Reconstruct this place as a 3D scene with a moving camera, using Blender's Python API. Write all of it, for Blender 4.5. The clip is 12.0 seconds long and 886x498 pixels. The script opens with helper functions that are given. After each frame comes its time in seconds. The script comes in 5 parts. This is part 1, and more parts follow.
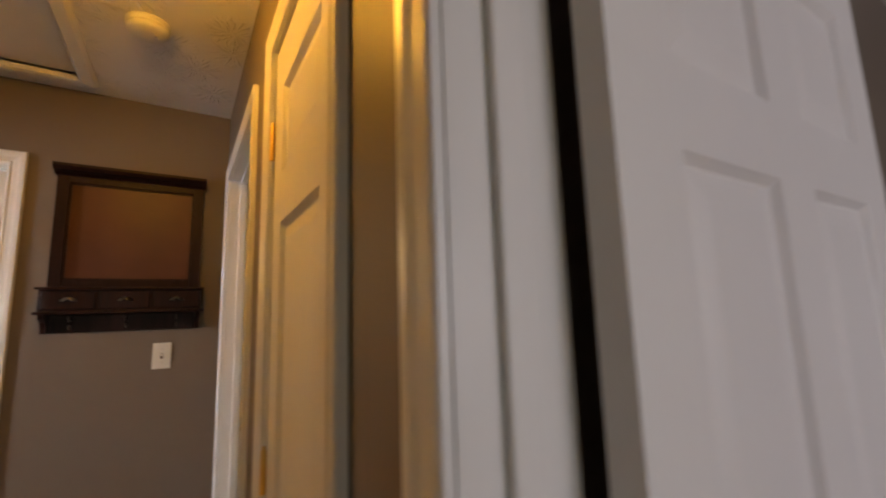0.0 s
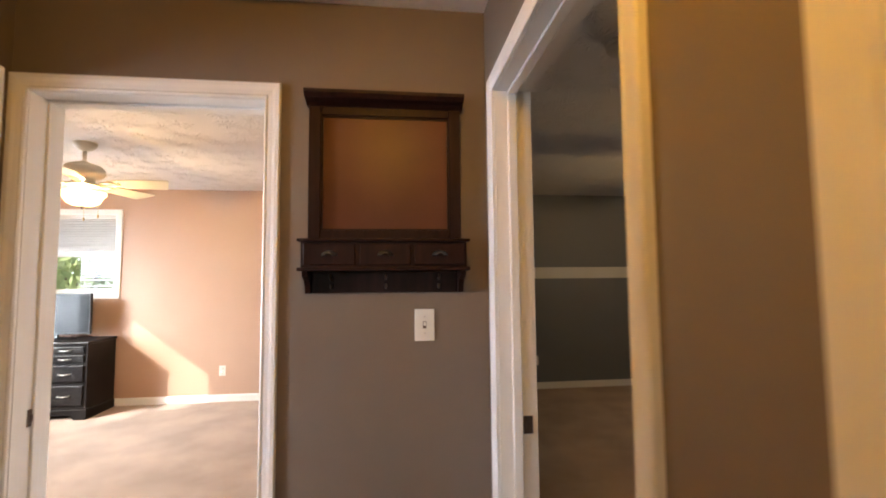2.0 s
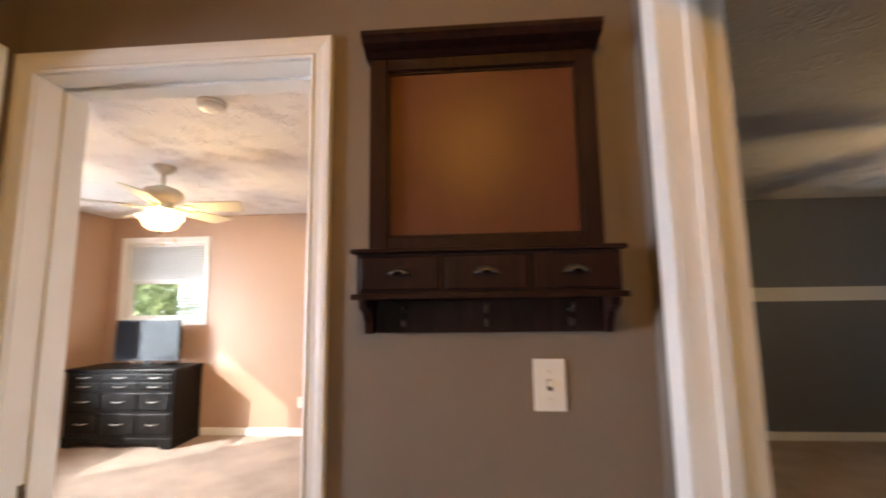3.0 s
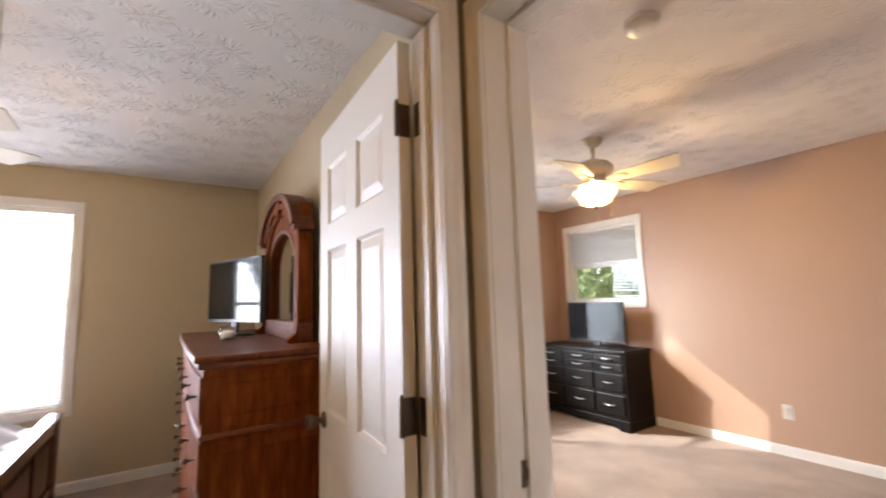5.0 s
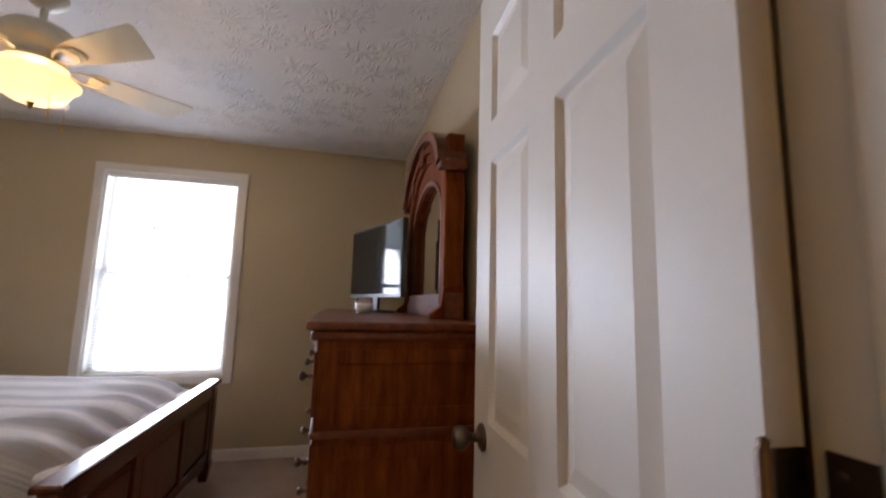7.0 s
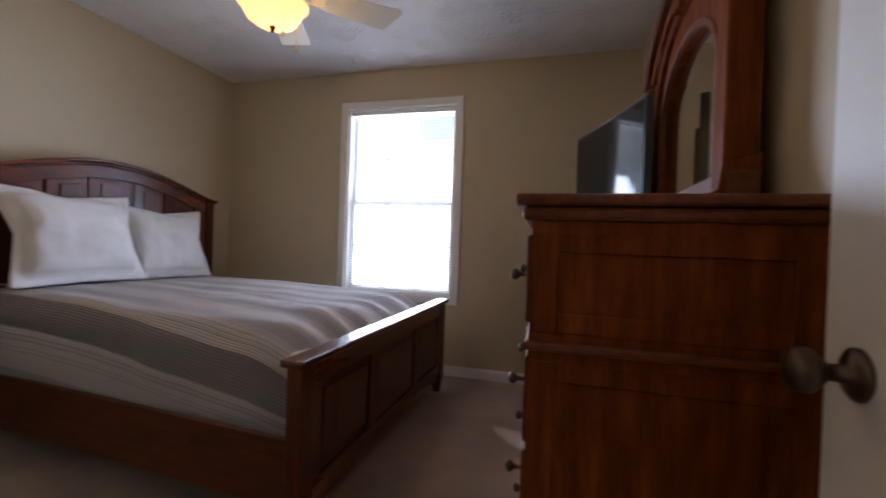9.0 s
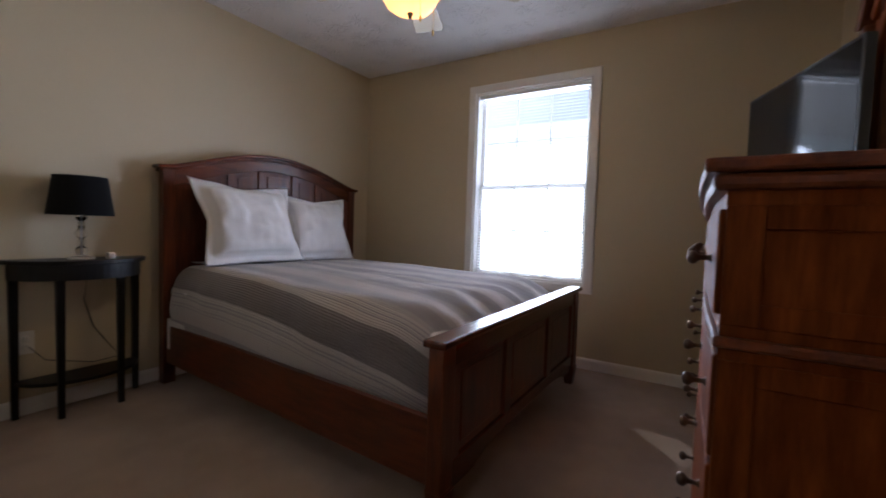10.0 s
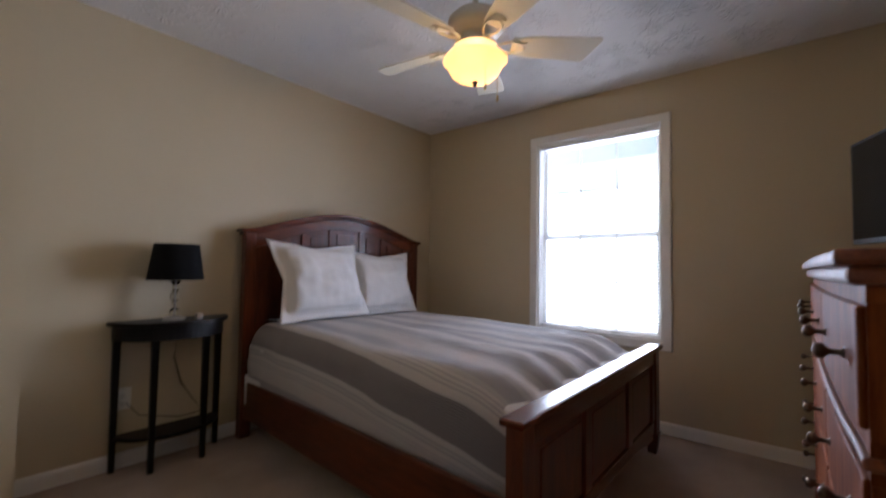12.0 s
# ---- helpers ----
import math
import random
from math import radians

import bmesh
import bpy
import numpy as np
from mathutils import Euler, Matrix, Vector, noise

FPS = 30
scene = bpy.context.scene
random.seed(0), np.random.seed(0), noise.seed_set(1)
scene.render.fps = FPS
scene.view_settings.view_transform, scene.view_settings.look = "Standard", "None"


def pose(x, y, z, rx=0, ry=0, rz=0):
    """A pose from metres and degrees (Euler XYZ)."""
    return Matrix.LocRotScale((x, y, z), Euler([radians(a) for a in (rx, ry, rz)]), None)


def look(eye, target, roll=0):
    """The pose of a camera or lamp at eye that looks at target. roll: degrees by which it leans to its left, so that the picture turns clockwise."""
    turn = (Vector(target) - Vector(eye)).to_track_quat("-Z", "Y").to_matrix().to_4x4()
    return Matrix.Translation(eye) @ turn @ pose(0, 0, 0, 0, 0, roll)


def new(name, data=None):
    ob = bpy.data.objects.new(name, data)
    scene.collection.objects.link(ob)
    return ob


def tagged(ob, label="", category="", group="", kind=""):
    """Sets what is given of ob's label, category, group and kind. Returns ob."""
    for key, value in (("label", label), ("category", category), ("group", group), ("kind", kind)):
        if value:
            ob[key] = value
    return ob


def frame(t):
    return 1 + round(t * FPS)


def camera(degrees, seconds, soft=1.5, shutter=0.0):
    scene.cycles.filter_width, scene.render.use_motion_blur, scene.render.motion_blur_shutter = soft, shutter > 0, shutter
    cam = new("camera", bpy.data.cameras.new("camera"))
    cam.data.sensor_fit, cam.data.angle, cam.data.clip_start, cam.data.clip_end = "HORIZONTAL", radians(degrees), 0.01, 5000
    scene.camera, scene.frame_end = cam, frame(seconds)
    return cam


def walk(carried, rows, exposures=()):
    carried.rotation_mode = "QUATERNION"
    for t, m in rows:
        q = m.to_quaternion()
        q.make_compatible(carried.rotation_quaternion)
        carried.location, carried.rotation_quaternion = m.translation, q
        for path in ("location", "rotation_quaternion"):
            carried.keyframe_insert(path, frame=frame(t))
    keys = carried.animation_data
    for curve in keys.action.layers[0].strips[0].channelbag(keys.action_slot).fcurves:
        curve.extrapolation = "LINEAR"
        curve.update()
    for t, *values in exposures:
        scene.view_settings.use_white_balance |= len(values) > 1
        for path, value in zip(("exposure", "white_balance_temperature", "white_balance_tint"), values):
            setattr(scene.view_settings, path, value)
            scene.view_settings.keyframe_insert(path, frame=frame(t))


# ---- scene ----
cam = camera(92.7, 12.0, 1.8, 0.4)
PATH = [
    (0, (-1.011, 2.074, 1.381), (0.03, 3.757, 1.668), -1.8),
    (0.3, (-1.067, 2.173, 1.382), (-0.117, 3.912, 1.649), -4.3),
    (0.5, (-1.1, 2.23, 1.383), (-0.203, 4.001, 1.628), -4.6),
    (0.7, (-1.135, 2.278, 1.385), (-0.317, 4.085, 1.639), -3.7),
    (1, (-1.17, 2.376, 1.375), (-0.558, 4.271, 1.561), -2.8),
    (1.5, (-1.165, 2.602, 1.403), (-0.846, 4.569, 1.575), -0.5),
    (2, (-1.187, 2.891, 1.39), (-0.959, 4.874, 1.521), -0.5),
    (2.5, (-1.22, 3.17, 1.399), (-0.873, 5.134, 1.549), -2.1),
    (3, (-1.244, 3.443, 1.408), (-1.388, 5.423, 1.652), -0.8),
    (3.2, (-1.259, 3.53, 1.417), (-1.647, 5.478, 1.657), -0.7),
    (4.8, (-1.594, 3.8, 1.329), (-3.16, 5.025, 1.544), -2.7),
    (5, (-1.662, 3.817, 1.322), (-3.326, 4.901, 1.561), -1.7),
    (5.5, (-1.81, 3.888, 1.301), (-3.662, 4.615, 1.506), 0.1),
    (6, (-2.01, 3.91, 1.288), (-3.887, 4.567, 1.507), 0.4),
    (6.5, (-2.185, 3.925, 1.265), (-4.056, 4.588, 1.511), 1.1),
    (7, (-2.357, 3.997, 1.185), (-4.284, 4.464, 1.441), 1.5),
    (7.2, (-2.416, 4.037, 1.146), (-4.381, 4.387, 1.279), 2.0),
    (8.8, (-2.749, 4.023, 1.023), (-4.71, 3.631, 1.014), 2.0),
    (9, (-2.739, 4.008, 1.012), (-4.665, 3.467, 0.994), 2.0),
    (9.5, (-2.755, 3.962, 1.002), (-4.581, 3.147, 0.943), 1.2),
    (10, (-2.769, 3.918, 0.99), (-4.47, 2.87, 0.894), 1.8),
    (10.5, (-2.776, 3.879, 0.989), (-4.368, 2.674, 0.868), 2.2),
    (11, (-2.769, 3.851, 0.993), (-4.272, 2.538, 0.857), 1.7),
    (11.5, (-2.764, 3.84, 1.005), (-4.228, 2.483, 0.887), 1.9),
    (12, (-2.756, 3.863, 1.088), (-4.299, 2.593, 1.175), 0.8),
]

walk(cam, [(t, look(eye, target, roll)) for t, eye, target, roll in PATH],
     [(0, 0.5, 6850, 8), (0.5, 0.85, 6850, 8), (1.0, 1.05, 6600, 9), (1.5, 1.15, 6350, 9), (3.2, 1.1, 6250, 9), (4.8, 0.7, 6250, 10), (5.5, 0.38, 6150, 10), (6.5, -0.12, 6100, 10), (7.2, -0.27, 6000, 10),
      (8.8, -0.62, 5600, 10), (9.6, -0.78, 5600, 10), (11.3, -0.88, 5600, 10), (12.0, -0.73, 5650, 10)])

# ---- light ----
SUN_DIR = Vector((0.56, 0.47, -0.43)).normalized()
world = bpy.data.worlds.new("world")
scene.world = world
world.use_nodes = True
wn = world.node_tree.nodes
sky = wn.new("ShaderNodeTexSky")
sky.sky_type = "NISHITA"
sky.sun_disc = False
sky.sun_elevation = math.asin(-SUN_DIR.z)
sky.sun_rotation = math.atan2(-SUN_DIR.x, -SUN_DIR.y)
wn["Background"].inputs["Strength"].default_value = 0.15
world.node_tree.links.new(sky.outputs["Color"], wn["Background"].inputs["Color"])
sun = new("sun", bpy.data.lights.new("sun", "SUN"))
sun.data.energy = 5.0
sun.data.angle = radians(0.35)
sun.data.color = (1.0, 0.93, 0.84)
sun.matrix_world = look((-40, -25, 30), Vector((-40, -25, 30)) + SUN_DIR)


def area(name, place, target, w, h, watts, colour):
    lamp = new(name, bpy.data.lights.new(name, "AREA"))
    lamp.data.shape = "RECTANGLE"
    lamp.data.size, lamp.data.size_y = w, h
    lamp.data.energy, lamp.data.color = watts, colour
    lamp.matrix_world = look(place, target)
    return lamp


def bulb(name, place, watts, colour, size=0.05):
    lamp = new(name, bpy.data.lights.new(name, "POINT"))
    lamp.data.energy, lamp.data.color, lamp.data.shadow_soft_size = watts, colour, size
    lamp.location = place
    return lamp


DAY = (0.86, 0.93, 1.0)
WARM = (1.0, 0.64, 0.28)
area("daylight_bedroom", (-6.75, 2.73, 0.95), (-4.9, 2.73, 2.05), 2.2, 2.3, 560, (0.83, 0.86, 1.0))
area("daylight_brown_west", (-5.62, 6.57, 1.4), (0, 6.57, 1.1), 0.95, 1.45, 104, DAY)
area("daylight_grey", (3.69, 8.20, 1.65), (3.69, 0, 1.3), 0.8, 0.8, 18, (0.66, 0.82, 1.0))
# Added weak fill for the hall, set in an unseen opening at its south end.
area("hall_fill", (-1.7, -1.02, 1.5), (-1.7, 4, 1.5), 1.1, 1.3, 0.5, DAY)
area("daylight_bathroom", (0.25, -1.02, 1.45), (0.25, 4, 1.4), 1.2, 1.2, 22, (0.90, 0.84, 1.0))
bulb("hall_lamp_bulb", (-1.24, 3.08, 2.27), 11.0, (1.0, 0.46, 0.045), 0.08)
bulb("bedroom_fan_bulb", (-4.33, 2.745, 2.045), 9.5, WARM)
bulb("brown_fan_bulb", (-3.50, 6.30, 2.04), 30, WARM)
bulb("grey_fan_bulb", (1.85, 5.87, 2.03), 14, WARM)


# ---- materials ----
def shader(name, colour, rough=0.6, metal=0.0, spec=0.5):
    m = bpy.data.materials.new(name)
    m.use_nodes = True
    b = m.node_tree.nodes["Principled BSDF"]
    b.inputs["Base Color"].default_value = (*colour, 1)
    b.inputs["Roughness"].default_value = rough
    b.inputs["Metallic"].default_value = metal
    b.inputs["Specular IOR Level"].default_value = spec
    return m, m.node_tree.nodes, m.node_tree.links, b


def coords(n, l, scale=(1, 1, 1)):
    t = n.new("ShaderNodeTexCoord")
    g = n.new("ShaderNodeMapping")
    g.inputs["Scale"].default_value = scale
    l.new(t.outputs["Object"], g.inputs["Vector"])
    return g.outputs["Vector"]


def noise_node(n, l, vec, scale, detail=4.0, rough=0.55):
    t = n.new("ShaderNodeTexNoise")
    t.inputs["Scale"].default_value = scale
    t.inputs["Detail"].default_value = detail
    t.inputs["Roughness"].default_value = rough
    l.new(vec, t.inputs["Vector"])
    return t.outputs["Fac"]


def ramp(n, l, fac, stops, mode="LINEAR"):
    r = n.new("ShaderNodeValToRGB")
    r.color_ramp.interpolation = mode
    el = r.color_ramp.elements
    el[0].position, el[0].color = stops[0][0], (*stops[0][1], 1)
    el[1].position, el[1].color = stops[-1][0], (*stops[-1][1], 1)
    for p, c in stops[1:-1]:
        el.new(p).color = (*c, 1)
    l.new(fac, r.inputs["Fac"])
    return r.outputs["Color"]


def bump(n, l, b, height, strength, distance=0.002):
    k = n.new("ShaderNodeBump")
    k.inputs["Strength"].default_value = strength
    k.inputs["Distance"].default_value = distance
    l.new(height, k.inputs["Height"])
    l.new(k.outputs["Normal"], b.inputs["Normal"])
    return k


def shade(c, k):
    return tuple(min(1, a * k) for a in c)


def surface(name, colour, rough=0.6, vary=0.06, big=1.5, fine=160, relief=0.15, metal=0.0, spec=0.5, dist=0.001):
    m, n, l, b = shader(name, colour, rough, metal, spec)
    v = coords(n, l)
    c = ramp(n, l, noise_node(n, l, v, big, 5), [(0.3, shade(colour, 1 - vary)), (0.7, shade(colour, 1 + vary))])
    l.new(c, b.inputs["Base Color"])
    bump(n, l, b, noise_node(n, l, v, fine, 3), relief, dist)
    return m


def wood(name, dark, light, rough=0.3, grain=(14, 14, 1.2), coat=0.0, spec=0.4):
    m, n, l, b = shader(name, light, rough, 0.0, spec)
    v = coords(n, l, grain)
    f = noise_node(n, l, v, 3.0, 8, 0.65)
    c = ramp(n, l, f, [(0.3, dark), (0.55, tuple((a + c) / 2 for a, c in zip(dark, light))), (0.75, light)])
    l.new(c, b.inputs["Base Color"])
    b.inputs["Coat Weight"].default_value = coat
    b.inputs["Coat Roughness"].default_value = 0.15
    bump(n, l, b, noise_node(n, l, v, 20.0, 4), 0.12, 0.0008)
    return m


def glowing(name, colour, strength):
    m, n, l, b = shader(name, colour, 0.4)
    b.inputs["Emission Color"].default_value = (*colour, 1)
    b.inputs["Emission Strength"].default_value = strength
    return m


def math_node(n, l, op, a, b_=None):
    k = n.new("ShaderNodeMath")
    k.operation = op
    for i, v in enumerate((a, b_)):
        if v is None:
            continue
        if isinstance(v, (int, float)):
            k.inputs[i].default_value = v
        else:
            l.new(v, k.inputs[i])
    return k.outputs[0]


def stomped_ceiling(name, colour):
    m, n, l, b = shader(name, colour, 0.85, 0, 0.2)
    v = coords(n, l)
    wob = n.new("ShaderNodeTexNoise")
    wob.inputs["Scale"].default_value = 9
    l.new(v, wob.inputs["Vector"])
    mixv = n.new("ShaderNodeVectorMath")
    mixv.operation = "MULTIPLY_ADD"
    l.new(wob.outputs["Color"], mixv.inputs[0])
    mixv.inputs[1].default_value = (0.05, 0.05, 0)
    l.new(v, mixv.inputs[2])
    total = None
    for scale, shift in ((5.0, 0.0),):
        sh = n.new("ShaderNodeVectorMath")
        sh.operation = "ADD"
        l.new(mixv.outputs[0], sh.inputs[0])
        sh.inputs[1].default_value = (shift, shift * 0.7, 0)
        vor = n.new("ShaderNodeTexVoronoi")
        vor.voronoi_dimensions = "2D"
        vor.inputs["Scale"].default_value = scale
        vor.inputs["Randomness"].default_value = 0.75
        l.new(sh.outputs[0], vor.inputs["Vector"])
        d = n.new("ShaderNodeVectorMath")
        d.operation = "SUBTRACT"
        l.new(sh.outputs[0], d.inputs[0])
        l.new(vor.outputs["Position"], d.inputs[1])
        s = n.new("ShaderNodeSeparateXYZ")
        l.new(d.outputs[0], s.inputs[0])
        ang = math_node(n, l, "ARCTAN2", s.outputs[0], s.outputs[1])
        cv = n.new("ShaderNodeCombineXYZ")
        l.new(math_node(n, l, "MULTIPLY", ang, 5.0), cv.inputs[0])
        l.new(math_node(n, l, "MULTIPLY", vor.outputs["Distance"], 3.4), cv.inputs[1])
        s2 = n.new("ShaderNodeSeparateXYZ")
        l.new(vor.outputs["Color"], s2.inputs[0])
        l.new(math_node(n, l, "MULTIPLY", s2.outputs[0], 40.0), cv.inputs[2])
        f = noise_node(n, l, cv.outputs[0], 1.3, 0)
        ridge = ramp(n, l, f, [(0.48, (0, 0, 0)), (0.68, (1, 1, 1))])
        fade = ramp(n, l, vor.outputs["Distance"], [(0.03, (0, 0, 0)), (0.10, (1, 1, 1)), (0.38, (0.9, 0.9, 0.9)), (0.52, (0, 0, 0))])
        q = math_node(n, l, "MULTIPLY", ridge, fade)
        total = q if total is None else math_node(n, l, "MAXIMUM", total, q)
    bump(n, l, b, total, 0.9, 0.006)
    c = ramp(n, l, noise_node(n, l, v, 1.2, 3), [(0.3, shade(colour, 0.96)), (0.7, colour)])
    l.new(c, b.inputs["Base Color"])
    return m


def carpet_material(name, colour):
    m, n, l, b = shader(name, colour, 0.95, 0, 0.1)
    v = coords(n, l)
    c1 = ramp(n, l, noise_node(n, l, v, 2.5, 5), [(0.35, shade(colour, 0.82)), (0.65, shade(colour, 1.1))])
    c2 = ramp(n, l, noise_node(n, l, v, 350, 2), [(0.3, (0.7, 0.7, 0.7)), (0.7, (1.0, 1.0, 1.0))])
    mx = n.new("ShaderNodeMix")
    mx.data_type = "RGBA"
    mx.blend_type = "MULTIPLY"
    mx.inputs["Factor"].default_value = 1
    l.new(c1, mx.inputs["A"])
    l.new(c2, mx.inputs["B"])
    l.new(mx.outputs["Result"], b.inputs["Base Color"])
    h = math_node(n, l, "ADD", noise_node(n, l, v, 260, 3), math_node(n, l, "MULTIPLY", noise_node(n, l, v, 18, 3), 0.7))
    bump(n, l, b, h, 0.8, 0.006)
    b.inputs["Sheen Weight"].default_value = 0.2
    return m


def glass_material():
    m, n, l, b = shader("window_glass", (1, 1, 1), 0.0)
    b.inputs["Transmission Weight"].default_value = 1.0
    b.inputs["IOR"].default_value = 1.45
    return m


def striped_cloth(name):
    m, n, l, b = shader(name, (0.7, 0.68, 0.64), 0.9, 0, 0.15)
    uv = n.new("ShaderNodeUVMap")
    s = n.new("ShaderNodeSeparateXYZ")
    l.new(uv.outputs["UV"], s.inputs[0])
    ivory, grey, pale, faint = (0.60, 0.555, 0.525), (0.25, 0.222, 0.218), (0.40, 0.375, 0.385), (0.49, 0.46, 0.445)
    fr = math_node(n, l, "DIVIDE", math_node(n, l, "ABSOLUTE", s.outputs[0]), 1.10)
    stops = [(0.0, pale), (0.035, ivory), (0.12, faint), (0.16, pale), (0.23, faint), (0.27, ivory), (0.37, faint), (0.40, pale), (0.47, faint), (0.50, ivory),
             (0.515, pale), (0.522, ivory), (0.536, pale), (0.543, ivory), (0.557, pale), (0.564, ivory), (0.605, grey), (0.735, ivory),
             (0.760, pale), (0.767, ivory), (0.776, pale), (0.783, ivory), (0.805, pale), (0.812, ivory), (0.821, pale), (0.828, ivory), (0.905, pale)]
    c = ramp(n, l, fr, stops, "CONSTANT")
    v = coords(n, l)
    w = n.new("ShaderNodeTexNoise")
    w.inputs["Scale"].default_value = 250
    l.new(v, w.inputs["Vector"])
    mx = n.new("ShaderNodeMix")
    mx.data_type = "RGBA"
    mx.blend_type = "MULTIPLY"
    mx.inputs["Factor"].default_value = 0.30
    l.new(c, mx.inputs["A"])
    l.new(w.outputs["Fac"], mx.inputs["B"])
    l.new(mx.outputs["Result"], b.inputs["Base Color"])
    rib = math_node(n, l, "SINE", math_node(n, l, "MULTIPLY", s.outputs[0], 520.0))
    h = math_node(n, l, "ADD", math_node(n, l, "MULTIPLY", rib, 0.7), noise_node(n, l, v, 120, 3))
    bump(n, l, b, h, 0.7, 0.003)
    b.inputs["Sheen Weight"].default_value = 0.2
    return m


TAUPE = surface("taupe_wall_paint", (0.172, 0.135, 0.102), 0.55, 0.04, 1.0, 220, 0.12)
BROWN = surface("tan_brown_wall_paint", (0.42, 0.275, 0.19), 0.5, 0.04, 1.0, 220, 0.12)
YELLOW = surface("pale_beige_yellow_wall_paint", (0.52, 0.435, 0.29), 0.55, 0.04, 1.0, 220, 0.12)
GREY = surface("slate_grey_wall_paint", (0.14, 0.152, 0.178), 0.5, 0.05, 1.0, 220, 0.12)
WHITE = surface("white_trim_paint", (0.78, 0.76, 0.72), 0.3, 0.03, 3.0, 90, 0.08)
LEAFPAINT = surface("white_door_paint", (0.80, 0.78, 0.74), 0.45, 0.03, 2.0, 120, 0.12)
BANDPAINT = surface("white_band_paint", (0.62, 0.62, 0.60), 0.5, 0.03, 2.0, 200, 0.1)
CEIL = stomped_ceiling("stomped_plaster_ceiling", (0.82, 0.80, 0.785))
CARPET = carpet_material("beige_carpet", (0.45, 0.335, 0.255))
GLASS = glass_material()
CHERRY = wood("cherry_wood", (0.045, 0.0085, 0.003), (0.165, 0.036, 0.010), 0.32, (10, 10, 1.4), 0.15)
CHERRY_X = wood("cherry_wood_lengthwise", (0.045, 0.0085, 0.003), (0.165, 0.036, 0.010), 0.25, (1.4, 10, 10), 0.4)
CHERRY_Y = wood("cherry_wood_along_rail", (0.045, 0.0085, 0.003), (0.165, 0.036, 0.010), 0.32, (10, 1.4, 10), 0.15)
DRESSWOOD = wood("reddish_dresser_wood", (0.080, 0.018, 0.004), (0.27, 0.073, 0.016), 0.6, (10, 10, 1.4), 0.0, 0.05)
DRESSWOOD_X = wood("reddish_dresser_wood_lengthwise", (0.075, 0.018, 0.005), (0.24, 0.064, 0.015), 0.4, (1.4, 10, 10), 0.05)
DARKWOOD = wood("espresso_wood", (0.010, 0.004, 0.003), (0.032, 0.011, 0.008), 0.4, (12, 12, 1.5), 0.0, 0.15)
BLACKWOOD = wood("black_painted_wood", (0.006, 0.005, 0.005), (0.012, 0.010, 0.009), 0.4, (12, 12, 1.5), 0.0, 0.18)
CORK = surface("brown_cork", (0.098, 0.034, 0.017), 0.34, 0.12, 4, 300, 0.2, spec=0.2)
BRASS = surface("brass", (0.75, 0.52, 0.18), 0.28, 0.05, 30, 200, 0.05, 1.0)
BRONZE = surface("aged_bronze", (0.13, 0.095, 0.075), 0.4, 0.1, 30, 200, 0.1, 1.0)
PEWTER = surface("pewter", (0.35, 0.33, 0.30), 0.3, 0.1, 30, 200, 0.1, 1.0)
NICKEL = surface("brushed_nickel", (0.6, 0.58, 0.55), 0.3, 0.05, 30, 200, 0.05, 1.0)
PLASTIC = surface("ivory_plastic", (0.72, 0.70, 0.64), 0.35, 0.02, 20, 200, 0.02)
BLACKPLASTIC = surface("black_plastic", (0.012, 0.012, 0.013), 0.3, 0.02, 20, 200, 0.02)
SCREEN = surface("dark_screen", (0.01, 0.011, 0.013), 0.07, 0.02, 20, 200, 0.0, spec=0.2)
LINEN = surface("white_cotton", (0.70, 0.68, 0.67), 0.9, 0.04, 6, 300, 0.3, spec=0.15)
STRIPES = striped_cloth("striped_cotton")
FABRIC = surface("tan_upholstery", (0.42, 0.31, 0.20), 0.85, 0.06, 6, 300, 0.4, spec=0.2)
QUILT = surface("cream_quilt", (0.74, 0.62, 0.53), 0.9, 0.06, 5, 200, 0.4, spec=0.2)
SKIRTCLOTH = surface("grey_bedding", (0.16, 0.15, 0.15), 0.9, 0.06, 5, 200, 0.4, spec=0.2)
BLACKCLOTH = surface("black_shade_cloth", (0.008, 0.008, 0.009), 0.9, 0.05, 5, 300, 0.4, spec=0.1)
VINYL = surface("white_blind_vinyl", (0.82, 0.82, 0.80), 0.45, 0.02, 5, 200, 0.02)
SLAT = surface("blind_slat_vinyl", (0.80, 0.80, 0.78), 0.45, 0.02, 5, 200, 0.02)
SHADECLOTH = surface("pleated_white_shade", (0.78, 0.78, 0.77), 0.8, 0.03, 5, 200, 0.1)
GREYSHADE = surface("grey_roller_shade", (0.20, 0.19, 0.20), 0.8, 0.03, 5, 200, 0.1)
FANWHITE = surface("cream_fan_enamel", (0.66, 0.62, 0.50), 0.35, 0.03, 8, 100, 0.03)
BLADEDARK = wood("dark_fan_blade", (0.03, 0.014, 0.008), (0.09, 0.04, 0.02), 0.4, (2, 12, 12))
BOWL = glowing("frosted_lamp_glass", (1.0, 0.70, 0.30), 1.0)
MIRROR, _n, _l, _b = shader("mirror_silver", (0.9, 0.9, 0.9), 0.02, 1.0)
CRYSTAL, _n, _l, _b = shader("clear_crystal", (1, 1, 1), 0.02)
_b.inputs["Transmission Weight"].default_value = 1.0
WAX = surface("cream_wax", (0.75, 0.68, 0.55), 0.5, 0.03, 8, 100, 0.05)
GRASS = surface("lawn_grass", (0.10, 0.15, 0.05), 0.9, 0.3, 0.8, 20, 0.5)
LEAVES = surface("tree_leaves", (0.14, 0.17, 0.07), 0.6, 0.35, 2.0, 30, 0.3)


